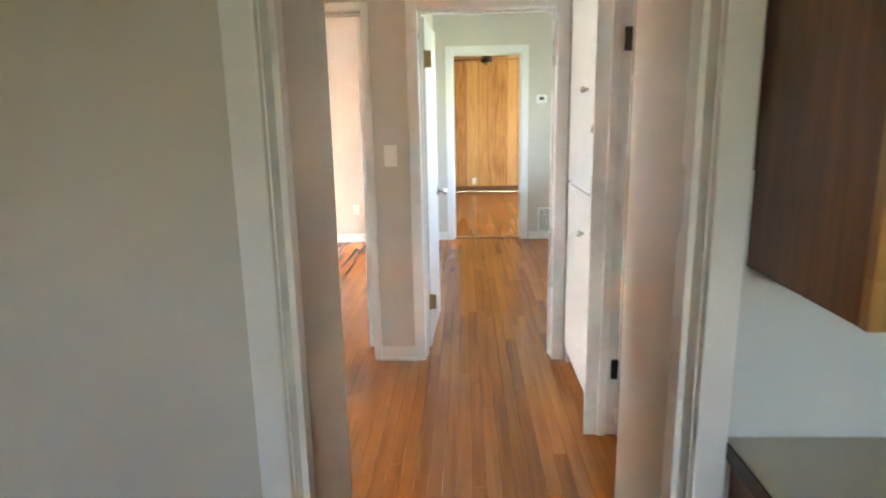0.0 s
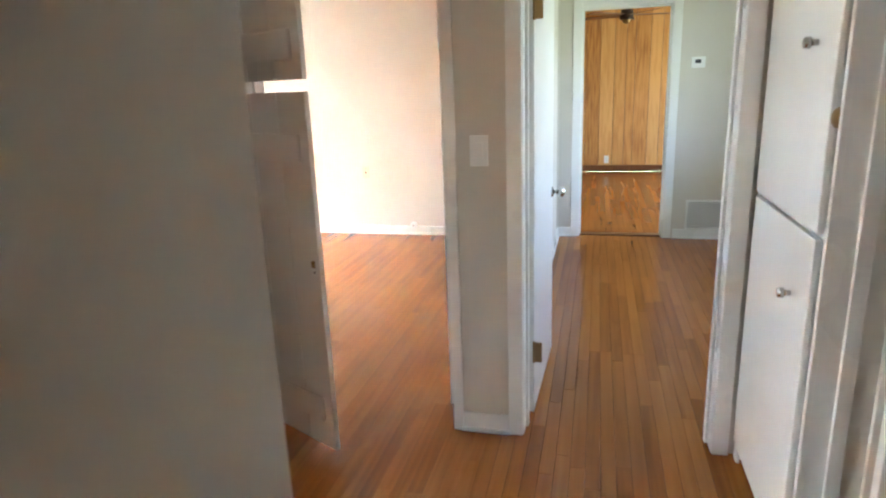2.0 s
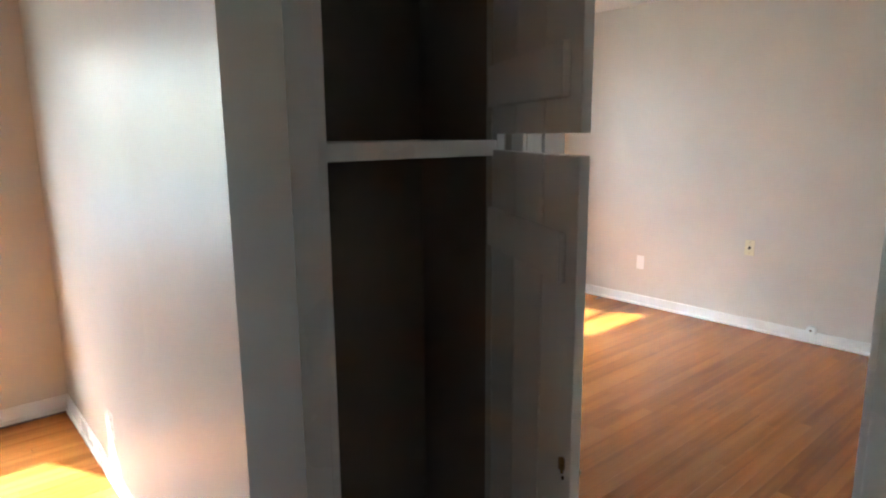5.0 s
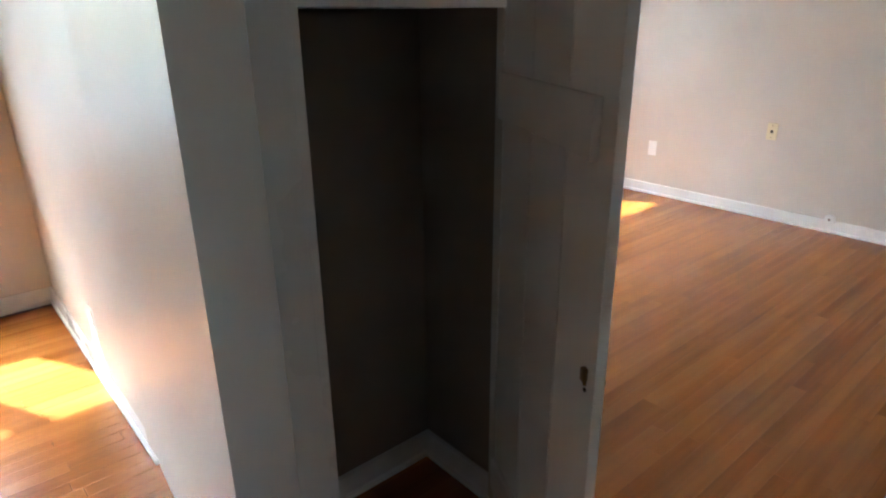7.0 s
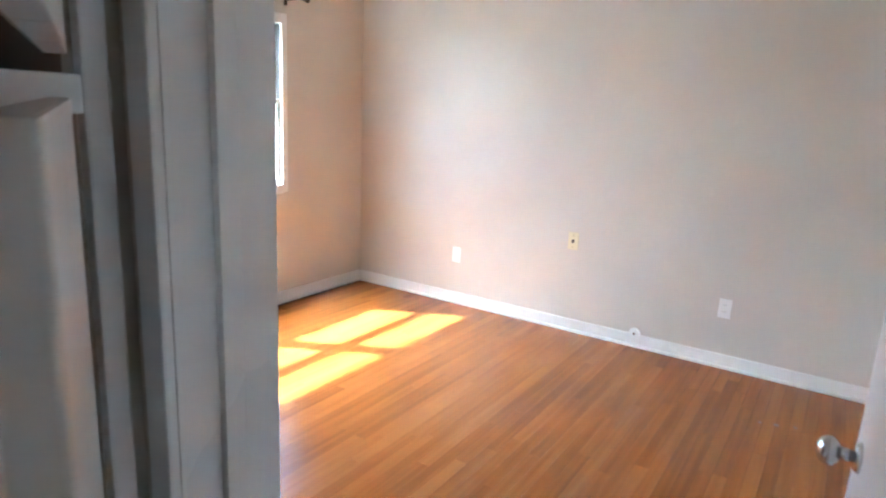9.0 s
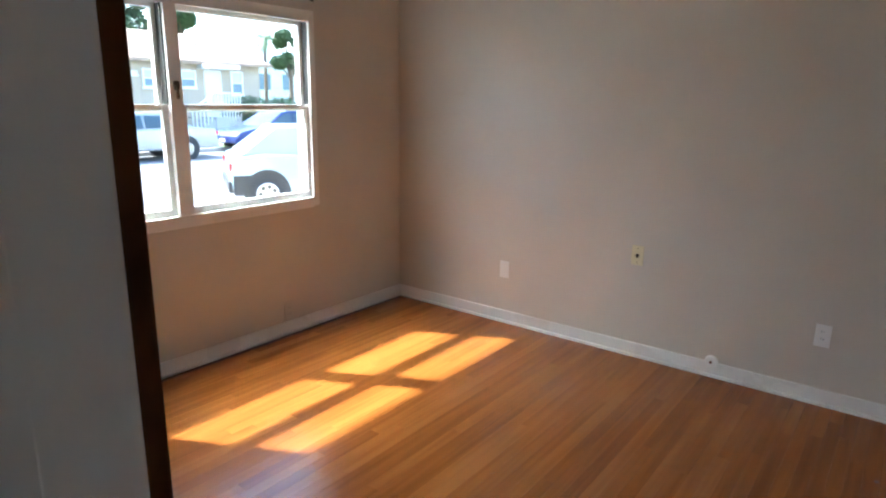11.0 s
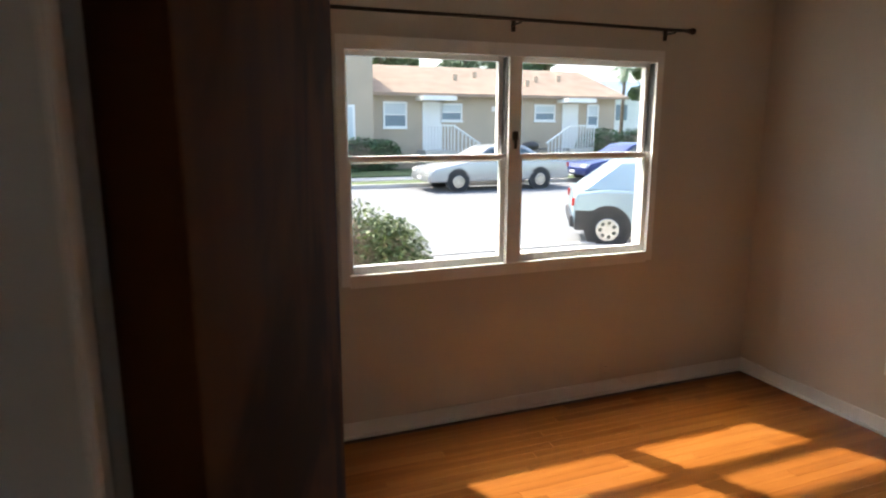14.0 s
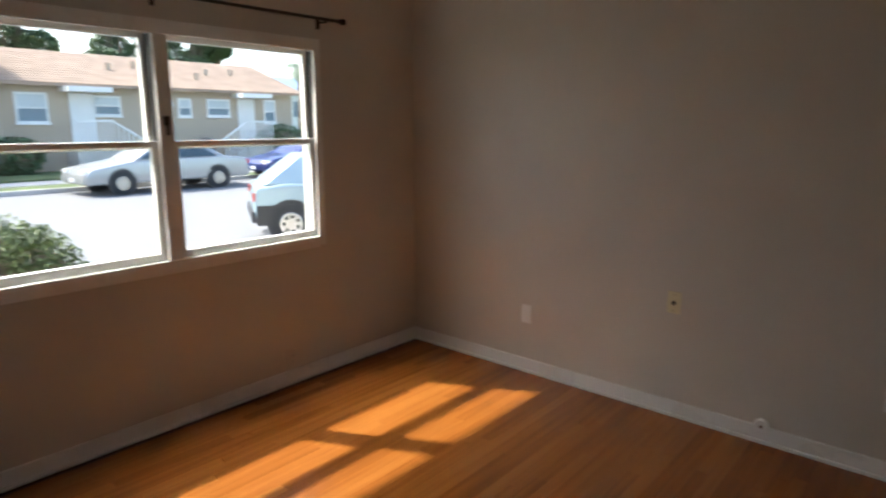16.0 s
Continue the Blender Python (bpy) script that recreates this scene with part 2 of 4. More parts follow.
# ---------------------------------------------------------------- the shell
H = 2.48
HN = 3.95                                           # hall face of the south wall
KW0, KW1 = 1.39, 1.51                               # kitchen wall
XW, YN, YS = -4.10, 7.222, 3.79
WY0, WY1, WZ0, WZ1 = 4.60, 6.412, 0.84, 1.95      # bedroom window opening
YB = 3.940                                          # bedroom face of the south wall
LY0, LY1 = 0.79, 2.61                               # living room window opening
wall_west = structure("wall_west", boxes(
    (-4.23, XW, -1.6, LY0, -0.5, H), (-4.23, XW, LY1, WY0, -0.5, H), (-4.23, XW, WY1, 7.36, -0.5, H),
    (-4.23, XW, LY0, LY1, -0.5, WZ0), (-4.23, XW, LY0, LY1, WZ1, H),
    (-4.23, XW, WY0, WY1, -0.5, WZ0), (-4.23, XW, WY0, WY1, WZ1, H)), M_WALL, "beige painted front wall with two window openings")
wall_north = structure("wall_north", bx(-4.10, -0.40, YN, YN + 0.12, 0, H), M_WALL, "smooth beige painted bedroom wall")
wall_bedroom_south = structure("wall_bedroom_south", boxes(
    (XW, -2.16, YS, YB, 0, H), (-2.16, -1.53, YS, YB, 2.05, H), (-2.16, -1.53, YS, YS + 0.03, 0, 2.05), (-1.53, -1.448, YS, YB, 0, H),
    (-1.448, -0.592, YS, YB, 1.95, H), (-0.592, -0.52, YS, YB, 0, H), (-0.52, -0.328, YS, HN, 0, H), (-0.328, 0.434, YS, HN, 1.95, H),
    (0.434, 1.62, YS, HN, 0, H)), M_WALL, "beige painted wall with door openings")
wall_bedroom_east = structure("wall_bedroom_east", boxes((-0.52, -0.40, HN, 7.222, 0, H), (-0.40, -0.39, 7.222, 7.285, 0, H)), M_WALL, "beige painted wall between bedroom and hall")
wall_closet_south = structure("wall_closet_south", slab_from_plan(((XW, 3.075), (-2.4, 3.06), (-1.415, 2.972), (-1.395, 3.085), (-1.51, 3.09), (-1.51, 3.195), (XW, 3.195)), 0, H), M_WALL, "beige painted living room wall")
wall_closet_back = structure("wall_closet_back", bx(-1.98, -1.87, 3.16, YS, 0, H), M_WALL, "beige back wall of the shallow closet")
wall_closet_front = structure("wall_closet_front", boxes((-1.53, -1.51, 3.16, 3.735, 2.28, H), (-1.53, -1.51, 3.735, YS, 0, H)), M_WALL, "narrow beige wall over the closet")
wall_passage_left = structure("wall_passage_left", bx(-0.56, -0.445, KW1, 2.142, 0, H), M_WALL, "beige painted wall of the short passage")
wall_passage_right = structure("wall_passage_right", boxes((0.41, 0.58, KW1, 2.222, 0, H), (0.46, 0.58, 2.222, 2.935, 2.06, H), (0.51, 0.63, 3.775, YS, 0, H), (0.51, 0.63, 2.935, 3.775, 2.30, H)),
                               M_WALL, "beige painted wall with a door opening")
wall_kitchen = structure("wall_kitchen", boxes((-1.32, -0.405, KW0, KW1, 0, H), (-0.405, 0.337, KW0, KW1, 2.10, H), (0.337, 2.4, KW0, KW1, 0, H)), M_WALL, "beige kitchen wall with a cased opening")
wall_kitchen_west = structure("wall_kitchen_west", bx(-1.32, -1.20, -2.2, KW0, 0, H), M_WALL, "plain beige kitchen wall")
wall_kitchen_south = structure("wall_kitchen_south", boxes((-1.32, 0.0, -2.32, -2.2, 0, H), (0.6, 2.4, -2.32, -2.2, 0, H), (0.0, 0.6, -2.32, -2.2, 0, 1.25), (0.0, 0.6, -2.32, -2.2, 1.75, H)), M_WALL, "beige kitchen wall with a window opening")
wall_kitchen_east = structure("wall_kitchen_east", bx(2.4, 2.52, -2.32, KW1, 0, H), M_WALL, "plain beige kitchen wall")
wall_living_south = structure("wall_living_south", bx(XW, -1.32, -1.72, -1.6, 0, H), M_WALL, "plain beige living room wall")
wall_side_room = structure("wall_side_room", boxes((1.5, 1.62, KW1, YS, 0, H), (0.58, 1.5, 2.905, 2.938, 0, H)), M_WALL, "plain beige wall of the side room")
wall_hall_end = structure("wall_hall_end", boxes((-0.40, -0.205, 7.285, 7.42, 0, H), (-0.205, 0.549, 7.285, 7.42, 2.02, H), (0.549, 1.62, 7.285, 7.42, 0, H)), M_WALL, "beige hall end wall with a doorway")
wall_hall_east = structure("wall_hall_east", boxes((1.5, 1.62, HN, 4.8, 0, H), (1.5, 1.62, 6.0, 7.285, 0, H), (1.5, 1.62, 4.8, 6.0, 0, 1.0), (1.5, 1.62, 4.8, 6.0, 2.0, H)), M_WALL, "beige painted hall wall with a window opening")
FARY = 11.6
wall_panelled = structure("wall_panelled", bx(-2.6, 3.2, FARY + 0.02, FARY + 0.14, 0, H), M_CABSIDE, "dark backing wall behind the pine boards")
wall_far_sides = structure("wall_far_sides", boxes((-2.72, -2.6, 7.36, FARY + 0.14, 0, H), (3.2, 3.32, 7.42, 8.6, 0, H), (3.2, 3.32, 10.2, FARY + 0.14, 0, H), (3.2, 3.32, 8.6, 10.2, 0, 0.8), (3.2, 3.32, 8.6, 10.2, 2.0, H), (1.62, 3.32, 7.285, 7.42, 0, H), (-2.72, -0.40, 7.36, 7.42, 0, H)), M_WALL, "beige walls of the far room with a window opening")
ceiling = structure("ceiling", bx(-4.23, 3.32, -2.32, FARY + 0.14, H, H + 0.12), M_CEIL, "smooth off-white painted ceiling", "ceiling")
floor = structure("floor", boxes((-4.10, 3.2, -2.2, FARY + 0.02, -0.14, -0.012)), M_GAP, "orange-brown oak strip floor", "floor")
roof_over = structure("roof_overhang", bx(-4.60, 3.5, -2.5, 12.0, H + 0.12, H + 0.2), M_ROOF, "low roof slab with eaves", "roof")


def window_unit(name, y0, y1, z0, z1, label, lights=2, hung=True):
    """A pair of double-hung windows in the west wall, in its opening y0..y1, z0..z1."""
    w = thing(name, pose(XW, y0, z0), label, "window", "", "structure")
    W, T = y1 - y0, z1 - z0
    mid = W / 2
    c = 0.055
    for n, b in (("casing", (0, 0.018, -c + 0.04, 0.03, -c + 0.02, T + c - 0.02)), ("casing", (0, 0.018, W - 0.03, W + c - 0.04, -c + 0.02, T + c - 0.02)),
                 ("casing", (0, 0.018, 0.03, W - 0.03, T - 0.03, T + c - 0.02)), 
                 ("sill", (0, 0.022, 0.03, W - 0.03, -c + 0.01, 0.02)),
                 ("jamb", (-0.13, 0, 0, 0.022, 0, T)), ("jamb", (-0.13, 0, W - 0.022, W, 0, T)), ("jamb", (-0.13, 0, 0.022, W - 0.022, T - 0.022, T)), ("jamb", (-0.13, 0, 0.022, W - 0.022, 0, 0.012))):
        part(n, bx(*b, 0.003), M_TRIM, w)
    cuts = [W * i / lights for i in range(1, lights)]
    for c in cuts:
        part("mullion", bx(-0.10, 0.016, c - 0.035, c + 0.035, 0.012, T - 0.03, 0.003), M_TRIM, w)
    sashes = ((-0.045, -0.012, 0.012, T * 0.535, "lower_sash"), (-0.085, -0.052, T * 0.50, T - 0.022, "upper_sash")) if hung else ((-0.055, -0.022, 0.012, T - 0.022, "fixed_sash"),)
    for a, b in zip([0.022] + [c + 0.035 for c in cuts], [c - 0.035 for c in cuts] + [W - 0.022]):
        if hung:
            part("sash_channel", bx(-0.050, -0.004, b - 0.007, b - 0.001, T * 0.535, T - 0.03), M_BLACKP, w, "dark sash channel")
        for x0, x1, s0, s1, nm in sashes:
            bm = bmesh.new()
            r = 0.030
            lo = 0.045 if nm == "lower_sash" else 0.026
            for q in ((x0, x1, a, a + r, s0, s1), (x0, x1, b - r, b, s0, s1), (x0, x1, a + r, b - r, s0, s0 + lo), (x0, x1, a + r, b - r, s1 - 0.028, s1)):
                box(bm, *q, 0.003)
            sash = part(nm, bm, M_TRIM, w)
            xm = (x0 + x1) / 2
            p = part("pane", bx(xm - 0.002, xm + 0.002, a + r - 0.004, b - r + 0.004, s0 + lo - 0.004, s1 - 0.024), M_GLASS, sash, "clear window pane")
            p.visible_shadow = False
    lock = bmesh.new()
    box(lock, 0.016, 0.028, mid - 0.014, mid + 0.014, T * 0.60, T * 0.64, 0.003)
    box(lock, 0.02, 0.034, mid - 0.006, mid + 0.006, T * 0.56, T * 0.62, 0.002)
    part("latch", lock, M_BRONZE, w, "small dark metal latch")
    return w


window_unit("window_1", WY0, WY1, WZ0, WZ1, "white-painted pair of wooden sash windows")
window_unit("window_2", LY0, LY1, WZ0, WZ1, "white-painted living room window of four lights", 4, False)

# ---------------------------------------------------------------- trim
BB = 0.085


def baseboard(x0, y0, x1, y1, nx, ny):
    """A white baseboard along the wall line from (x0, y0) to (x1, y1), proud towards (nx, ny)."""
    bm = bmesh.new()
    t = 0.014
    xs, ys = sorted((x0, x1)), sorted((y0, y1))
    if nx:
        a, b = sorted((x0, x0 + nx * t))
        box(bm, a, b, ys[0], ys[1], 0.0, BB, 0.004)
        a, b = sorted((x0 + nx * t, x0 + nx * (t + 0.012)))
        box(bm, a, b, ys[0], ys[1], 0.0, 0.018, 0.004)
    else:
        a, b = sorted((y0, y0 + ny * t))
        box(bm, xs[0], xs[1], a, b, 0.0, BB, 0.004)
        a, b = sorted((y0 + ny * t, y0 + ny * (t + 0.012)))
        box(bm, xs[0], xs[1], a, b, 0.0, 0.018, 0.004)
    structure("baseboard", bm, M_TRIM, "white-painted wooden baseboard", "baseboard")


for row in ((XW, YN, -0.52, YN, 0, -1), (XW, YB, XW, YN, 1, 0), (-0.52, YB, -0.52, YN, -1, 0), (XW, YB, -2.22, YB, 0, 1),
            (XW, 3.075, -2.4, 3.075, 0, -1), (XW, -1.6, XW, 3.07, 1, 0),
            (-0.575, YS, -0.365, YS, 0, -1), (-0.445, KW1, -0.445, 2.142, 1, 0), (0.41, KW1, 0.41, 2.19, -1, 0),
            (-0.40, HN, -0.40, 7.285, 1, 0), (-0.40, 7.285, -0.27, 7.285, 0, -1), (0.63, 7.285, 1.5, 7.285, 0, -1), (1.5, HN, 1.5, 7.285, -1, 0),
            (-1.862, 3.2, -1.862, 3.776, 1, 0), (-1.862, 3.776, -1.53, 3.776, 0, -1), (-1.87, 3.195, -1.53, 3.195, 0, 1), (-0.56, 2.142, -0.445, 2.142, 0, 1)):
    baseboard(*row)


def casing(name, axis, at, side, a0, a1, top, w=0.06, t=0.018, bottom=0.0):
    """Flat door casing on the wall face 'at' of the given axis, proud on 'side', round the opening a0..a1."""
    e = thing(name, pose(0, 0, 0), "white-painted flat wooden door casing", "door casing", "", "structure")
    lo, hi = sorted((at, at + side * t))
    for u0, u1, z0, z1 in ((a0 - w, a0, bottom, top + w), (a1, a1 + w, bottom, top + w), (a0, a1, top, top + w)):
        b = (lo, hi, u0, u1, z0, z1) if axis == 0 else (u0, u1, lo, hi, z0, z1)
        part("casing_board", bx(*b, 0.004), M_TRIM, e)
    return e


def lining(name, axis, d0, d1, a0, a1, top, t=0.018):
    """The painted lining inside an opening through the wall from d0 to d1, with its door stop."""
    e = thing(name, pose(0, 0, 0), "white-painted door frame lining with a stop", "door frame", "", "structure")
    m = (d0 + d1) / 2
    for k0, k1, s in ((d0 - 0.004, d1 + 0.004, 0.0), (m - 0.02, m + 0.012, t)):
        tt = t if not s else 0.012
        for u0, u1, z0, z1 in ((a0 + s, a0 + s + tt, 0, top), (a1 - s - tt, a1 - s, 0, top), (a0 + s + tt, a1 - s - tt, top - s - tt, top - s)):
            b = (k0, k1, u0, u1, z0, z1) if axis == 0 else (u0, u1, k0, k1, z0, z1)
            part("lining_board" if not s else "stop", bx(*b, 0.002), M_TRIM, e)


casing("door_casing_bedroom_outer", 1, YS, -1, -1.432, -0.608, 1.935, 0.042)
casing("door_casing_bedroom_inner", 1, YB, 1, -1.432, -0.608, 1.935, 0.028, 0.006)
lining("door_frame_bedroom", 1, YS, YB, -1.448, -0.592, 1.95)
casing("door_casing_hall_outer", 1, YS, -1, -0.313, 0.418, 1.935, 0.06)
casing("door_casing_hall_inner", 1, HN, 1, -0.313, 0.418, 1.935, 0.06)
lining("door_frame_hall", 1, YS, HN, -0.328, 0.434, 1.95)
casing("door_casing_hall_end", 1, 7.285, -1, -0.201, 0.545, 2.02, 0.072)
lining("door_frame_hall_end", 1, 7.285, 7.42, -0.205, 0.549, 2.02, 0.012)
casing("door_casing_kitchen", 1, KW0, -1, -0.39, 0.322, 2.09, 0.055, 0.022)
casing("door_casing_passage", 1, KW1, 1, -0.39, 0.322, 2.09, 0.05, 0.02)
lining("door_frame_kitchen", 1, KW0, KW1, -0.405, 0.337, 2.10)
closet_casing = casing("door_casing_closet", 0, -1.508, 1, 3.222, 3.735, 2.28, 0.03)
part("casing_board", bx(-1.508, -1.468, 3.092, 3.190, 0, 2.30, 0.004), M_TRIM, closet_casing)
casing("door_casing_side_room", 0, 0.46, -1, 2.24, 2.917, 2.05, 0.016)
lining("door_frame_side_room", 0, 0.46, 0.58, 2.222, 2.935, 2.06)
casing("door_casing_bedroom_closet", 1, YB, 1, -2.15, -1.537, 2.04, 0.045)


# ---------------------------------------------------------------- doors and built-ins
def knob(parent, x, y, z, side, mat=M_CHROME, r=0.026):
    """A round door knob with its rose, on the face y, pointing along side * y."""
    bm = bmesh.new()
    tube(bm, (x, y, z), (x, y + side * 0.008, z), 0.028, 0.024, 20)
    tube(bm, (x, y + side * 0.008, z), (x, y + side * 0.035, z), 0.010, 0.012, 12)
    ball(bm, (x, y + side * 0.048, z), r, 0.020, r, 16)
    return part("door_knob", bm, mat, parent, "round brushed metal knob", True)


def hinge(parent, x, y, z, mat=M_BRASS, wide=0.034):
    bm = bmesh.new()
    box(bm, x - 0.002, x + 0.002, y - wide, y, z - 0.045, z + 0.045, 0.001)
    tube(bm, (x, y, z - 0.048), (x, y, z + 0.048), 0.006, seg=10)
    return part("hinge", bm, mat, parent, "aged metal butt hinge")


def flush_door(name, m, w, h, label, mat=M_DOOR, knob_z=0.95, both=True, hinges=(0.30, 1.70), group=""):
    """A flush door: hinge line at the origin, leaf along +x, faces at y = 0 and 0.035."""
    d = thing(name, m, label, "door", group)
    part("leaf", bx(0.0, w, 0.0, 0.035, 0.012, h, 0.003), mat, d)
    if knob_z:
        knob(d, w - 0.065, 0.0, knob_z, -1)
        if both:
            knob(d, w - 0.065, 0.035, knob_z, 1)
        part("latch_plate", bx(w - 0.001, w + 0.002, 0.006, 0.029, knob_z - 0.028, knob_z + 0.028), M_BRASS, d, "small brass latch plate")
    for z in hinges:
        hinge(d, -0.003, 0.0, z + 0.0)
    return d


flush_door("bedroom_door", pose(-0.630, 3.965, 0, 0, 0, 94.0), 0.72, 1.92, "white-painted flush door standing open into the bedroom", knob_z=0.87)
flush_door("hall_door", pose(-0.286, 3.955, 0, 0, 0, 88.0), 0.72, 1.92, "white-painted flush door standing open along the hall", knob_z=0.885)
flush_door("side_room_door", pose(0.592, 2.865, 0, 0, 0, 0.0), 0.70, 2.03, "white-painted door standing open into the dark side room", knob_z=0.95, both=False, hinges=(0.32, 1.72))
flush_door("plywood_closet_door", pose(-1.472, 3.982, 0, 0, 0, 163.2), 0.68, 2.02, "dark brown stained plywood door with water marks standing half open", M_SLAB, None)

strike = thing("strike_plate", pose(-1.430, 3.925, 0.83), "small metal strike plate in the white door frame", "strike plate")
part("plate", bx(0, 0.002, -0.010, 0.010, -0.022, 0.022, 0.0005), M_CHROME, strike)
part("latch_hole", bx(0.002, 0.0025, -0.005, 0.005, -0.010, 0.010), M_BLACKP, strike)
for z in (0.36, 1.72):
    hg = thing("frame_hinge_leaf", pose(-0.610, 3.93, z), "metal hinge leaf on the white frame", "hinge", "hinges of the bedroom door")
    part("leaf", bx(-0.003, 0, -0.02, 0.02, -0.045, 0.045, 0.001), M_CHROME, hg)
for z in (0.31, 1.675):
    hg = thing("frame_hinge_leaf", pose(0.568, 2.917, z), "dark bronze hinge leaf on the white side room frame", "hinge", "hinges of the side room door")
    part("leaf", bx(-0.018, 0.018, -0.003, 0, -0.045, 0.045, 0.001), M_BRONZE, hg)
    part("knuckle", tube(bmesh.new(), (0.022, -0.004, -0.047), (0.022, -0.004, 0.047), 0.006, seg=10), M_BRONZE, hg)


def closet_leaf(z0, z1, label, batten_z):
    d = thing("closet_door", pose(-1.445, 3.700, 0, 0, 0, -27.3), label, "closet door", "painted board doors of the closet")
    w = 0.50
    n = 3
    for i in range(n):
        a, b = w * i / n, w * (i + 1) / n
        part("board", bx(a + 0.002, b - 0.002, -0.020, 0.0, z0, z1, 0.0025), M_DOOR, d)
    for bz in batten_z:
        bm = bx(0.0, w - 0.045, -0.034, -0.0205, bz - 0.05, bz + 0.05, 0.005)
        part("batten", bm, M_DOOR, d)
        part("batten_end", bx(w - 0.062, w - 0.045, -0.038, -0.034, bz - 0.05, bz + 0.05, 0.002), M_DOOR, d)
    return d, w


low, lw = closet_leaf(0.05, 1.425, "white-painted lower board door of the closet, open", (1.23, 0.22))
bm = bmesh.new()
box(bm, lw - 0.038, lw - 0.026, -0.030, -0.020, 0.80, 0.825, 0.002)
tube(bm, (lw - 0.032, -0.025, 0.812), (lw - 0.010, -0.034, 0.806), 0.005, 0.003, 8)
part("catch", bm, M_BRASS, low, "small brass spring catch")
bm = bmesh.new()
tube(bm, (lw - 0.03, 0.0, 0.79), (lw - 0.03, 0.01, 0.79), 0.003, seg=8)
ball(bm, (lw - 0.03, 0.012, 0.79), 0.006)
part("knob", bm, M_BRASS, low, "small dark brass knob", True)
part("screw", tube(bmesh.new(), (lw - 0.033, -0.020, 0.78), (lw - 0.033, -0.0225, 0.78), 0.004, seg=8), M_BRONZE, low)
up, lw = closet_leaf(1.465, 2.26, "white-painted upper board door of the closet, open", (1.58, 2.12))
part("screw", tube(bmesh.new(), (lw - 0.02, -0.020, 1.75), (lw - 0.02, -0.0225, 1.75), 0.004, seg=8), M_BRONZE, up)

shelf = thing("closet_shelf", pose(-1.69, 3.45, 1.43), "white-painted wooden shelf across the closet", "shelf", "closet shelves")
part("board", bx(-0.170, 0.185, -0.247, 0.325, -0.02, 0.018, 0.003), M_TRIM, shelf)
part("front_edge", bx(0.1855, 0.20, -0.247, 0.285, -0.022, 0.019, 0.003), M_TRIM, shelf)
copy_thing(shelf, pose(-1.72, 3.45, 1.93))

# Added lining over the closet's inner walls: its dark brown colour carries the shade.
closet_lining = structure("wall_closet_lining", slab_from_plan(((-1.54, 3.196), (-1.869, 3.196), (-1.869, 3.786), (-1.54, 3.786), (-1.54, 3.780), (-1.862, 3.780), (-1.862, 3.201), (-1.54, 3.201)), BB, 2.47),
                          painted("closet_shade_brown", (0.24, 0.20, 0.16), 0.7, 0.2, 60.0, 0.12), "brown lining inside the closet, its shade put into the colour")

# linen cabinet let into the passage wall
pantry = thing("linen_cabinet", pose(0.51, 2.94, 0), "white-painted built-in linen cabinet with two doors", "cabinet")
part("carcass", boxes((0.0, 0.55, 0.0, 0.02, 0, 2.28), (0.0, 0.55, 0.815, 0.835, 0, 2.28), (0.53, 0.55, 0.02, 0.815, 0, 2.28), (0.0, 0.53, 0.02, 0.815, 2.26, 2.28), (0.03, 0.53, 0.02, 0.815, 0.0, 0.09)), M_TRIM, pantry)
part("face_frame", boxes((-0.012, 0.0, -0.004, 0.155, 0, 2.30), (-0.012, 0.0, 0.79, 0.835, 0, 2.30), (-0.012, 0.0, 0.155, 0.79, 2.22, 2.30), (-0.008, 0.0, 0.155, 0.79, 1.02, 1.06)), M_TRIM, pantry)
for z0, z1, kz in ((0.10, 1.030, 0.845), (1.045, 2.22, 1.498)):
    dr = part("cabinet_door", bx(-0.030, -0.0125, 0.165, 0.785, z0, z1, 0.004), M_DOOR, pantry)
    bm = bmesh.new()
    tube(bm, (-0.03, 0.31, kz), (-0.048, 0.31, kz), 0.007, 0.009, 10)
    tube(bm, (-0.048, 0.31, kz), (-0.062, 0.31, kz), 0.015, 0.013, 16)
    part("knob", bm, M_CHROME, dr, "small round nickel knob", True)
bell = thing("brass_night_latch", pose(0.497, 3.001, 1.33), "aged brass round latch on the white cabinet frame", "latch")
bm = bmesh.new()
box(bm, -0.006, 0.0, -0.028, 0.028, -0.052, 0.052, 0.003)
part("back_plate", bm, M_BRONZE, bell)
bm = bmesh.new()
tube(bm, (-0.006, 0, 0), (-0.03, 0, 0), 0.026, 0.022, 18)
ball(bm, (-0.032, 0, 0), 0.016, 0.024, 0.024)
part("knob", bm, M_BRASS, bell, "worn brass knob", True)

# kitchen end: counter, base cabinet, wall cabinet
KX = 0.378
ct = thing("kitchen_counter", pose(KX, 0.808, 0.812), "beige laminate kitchen counter with a thin edge", "counter")
part("top", bx(0.0, 1.9, 0.0, 0.578, 0.0, 0.036, 0.005), M_COUNTER, ct)
part("edge_band", bx(-0.003, 0.0, 0.002, 0.578, 0.003, 0.033), M_BRONZE, ct, "dark worn end band")
part("backsplash", bx(0.0, 1.9, 0.5745, 0.5795, 0.037, 0.50), M_SPLASH, ct, "pale painted backsplash")
bc = thing("kitchen_base_cabinet", pose(KX + 0.015, 0.838, 0), "brown oak kitchen base cabinet under the counter", "cabinet")
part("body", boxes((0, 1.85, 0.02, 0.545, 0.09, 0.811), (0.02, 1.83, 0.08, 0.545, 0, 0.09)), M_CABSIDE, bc)
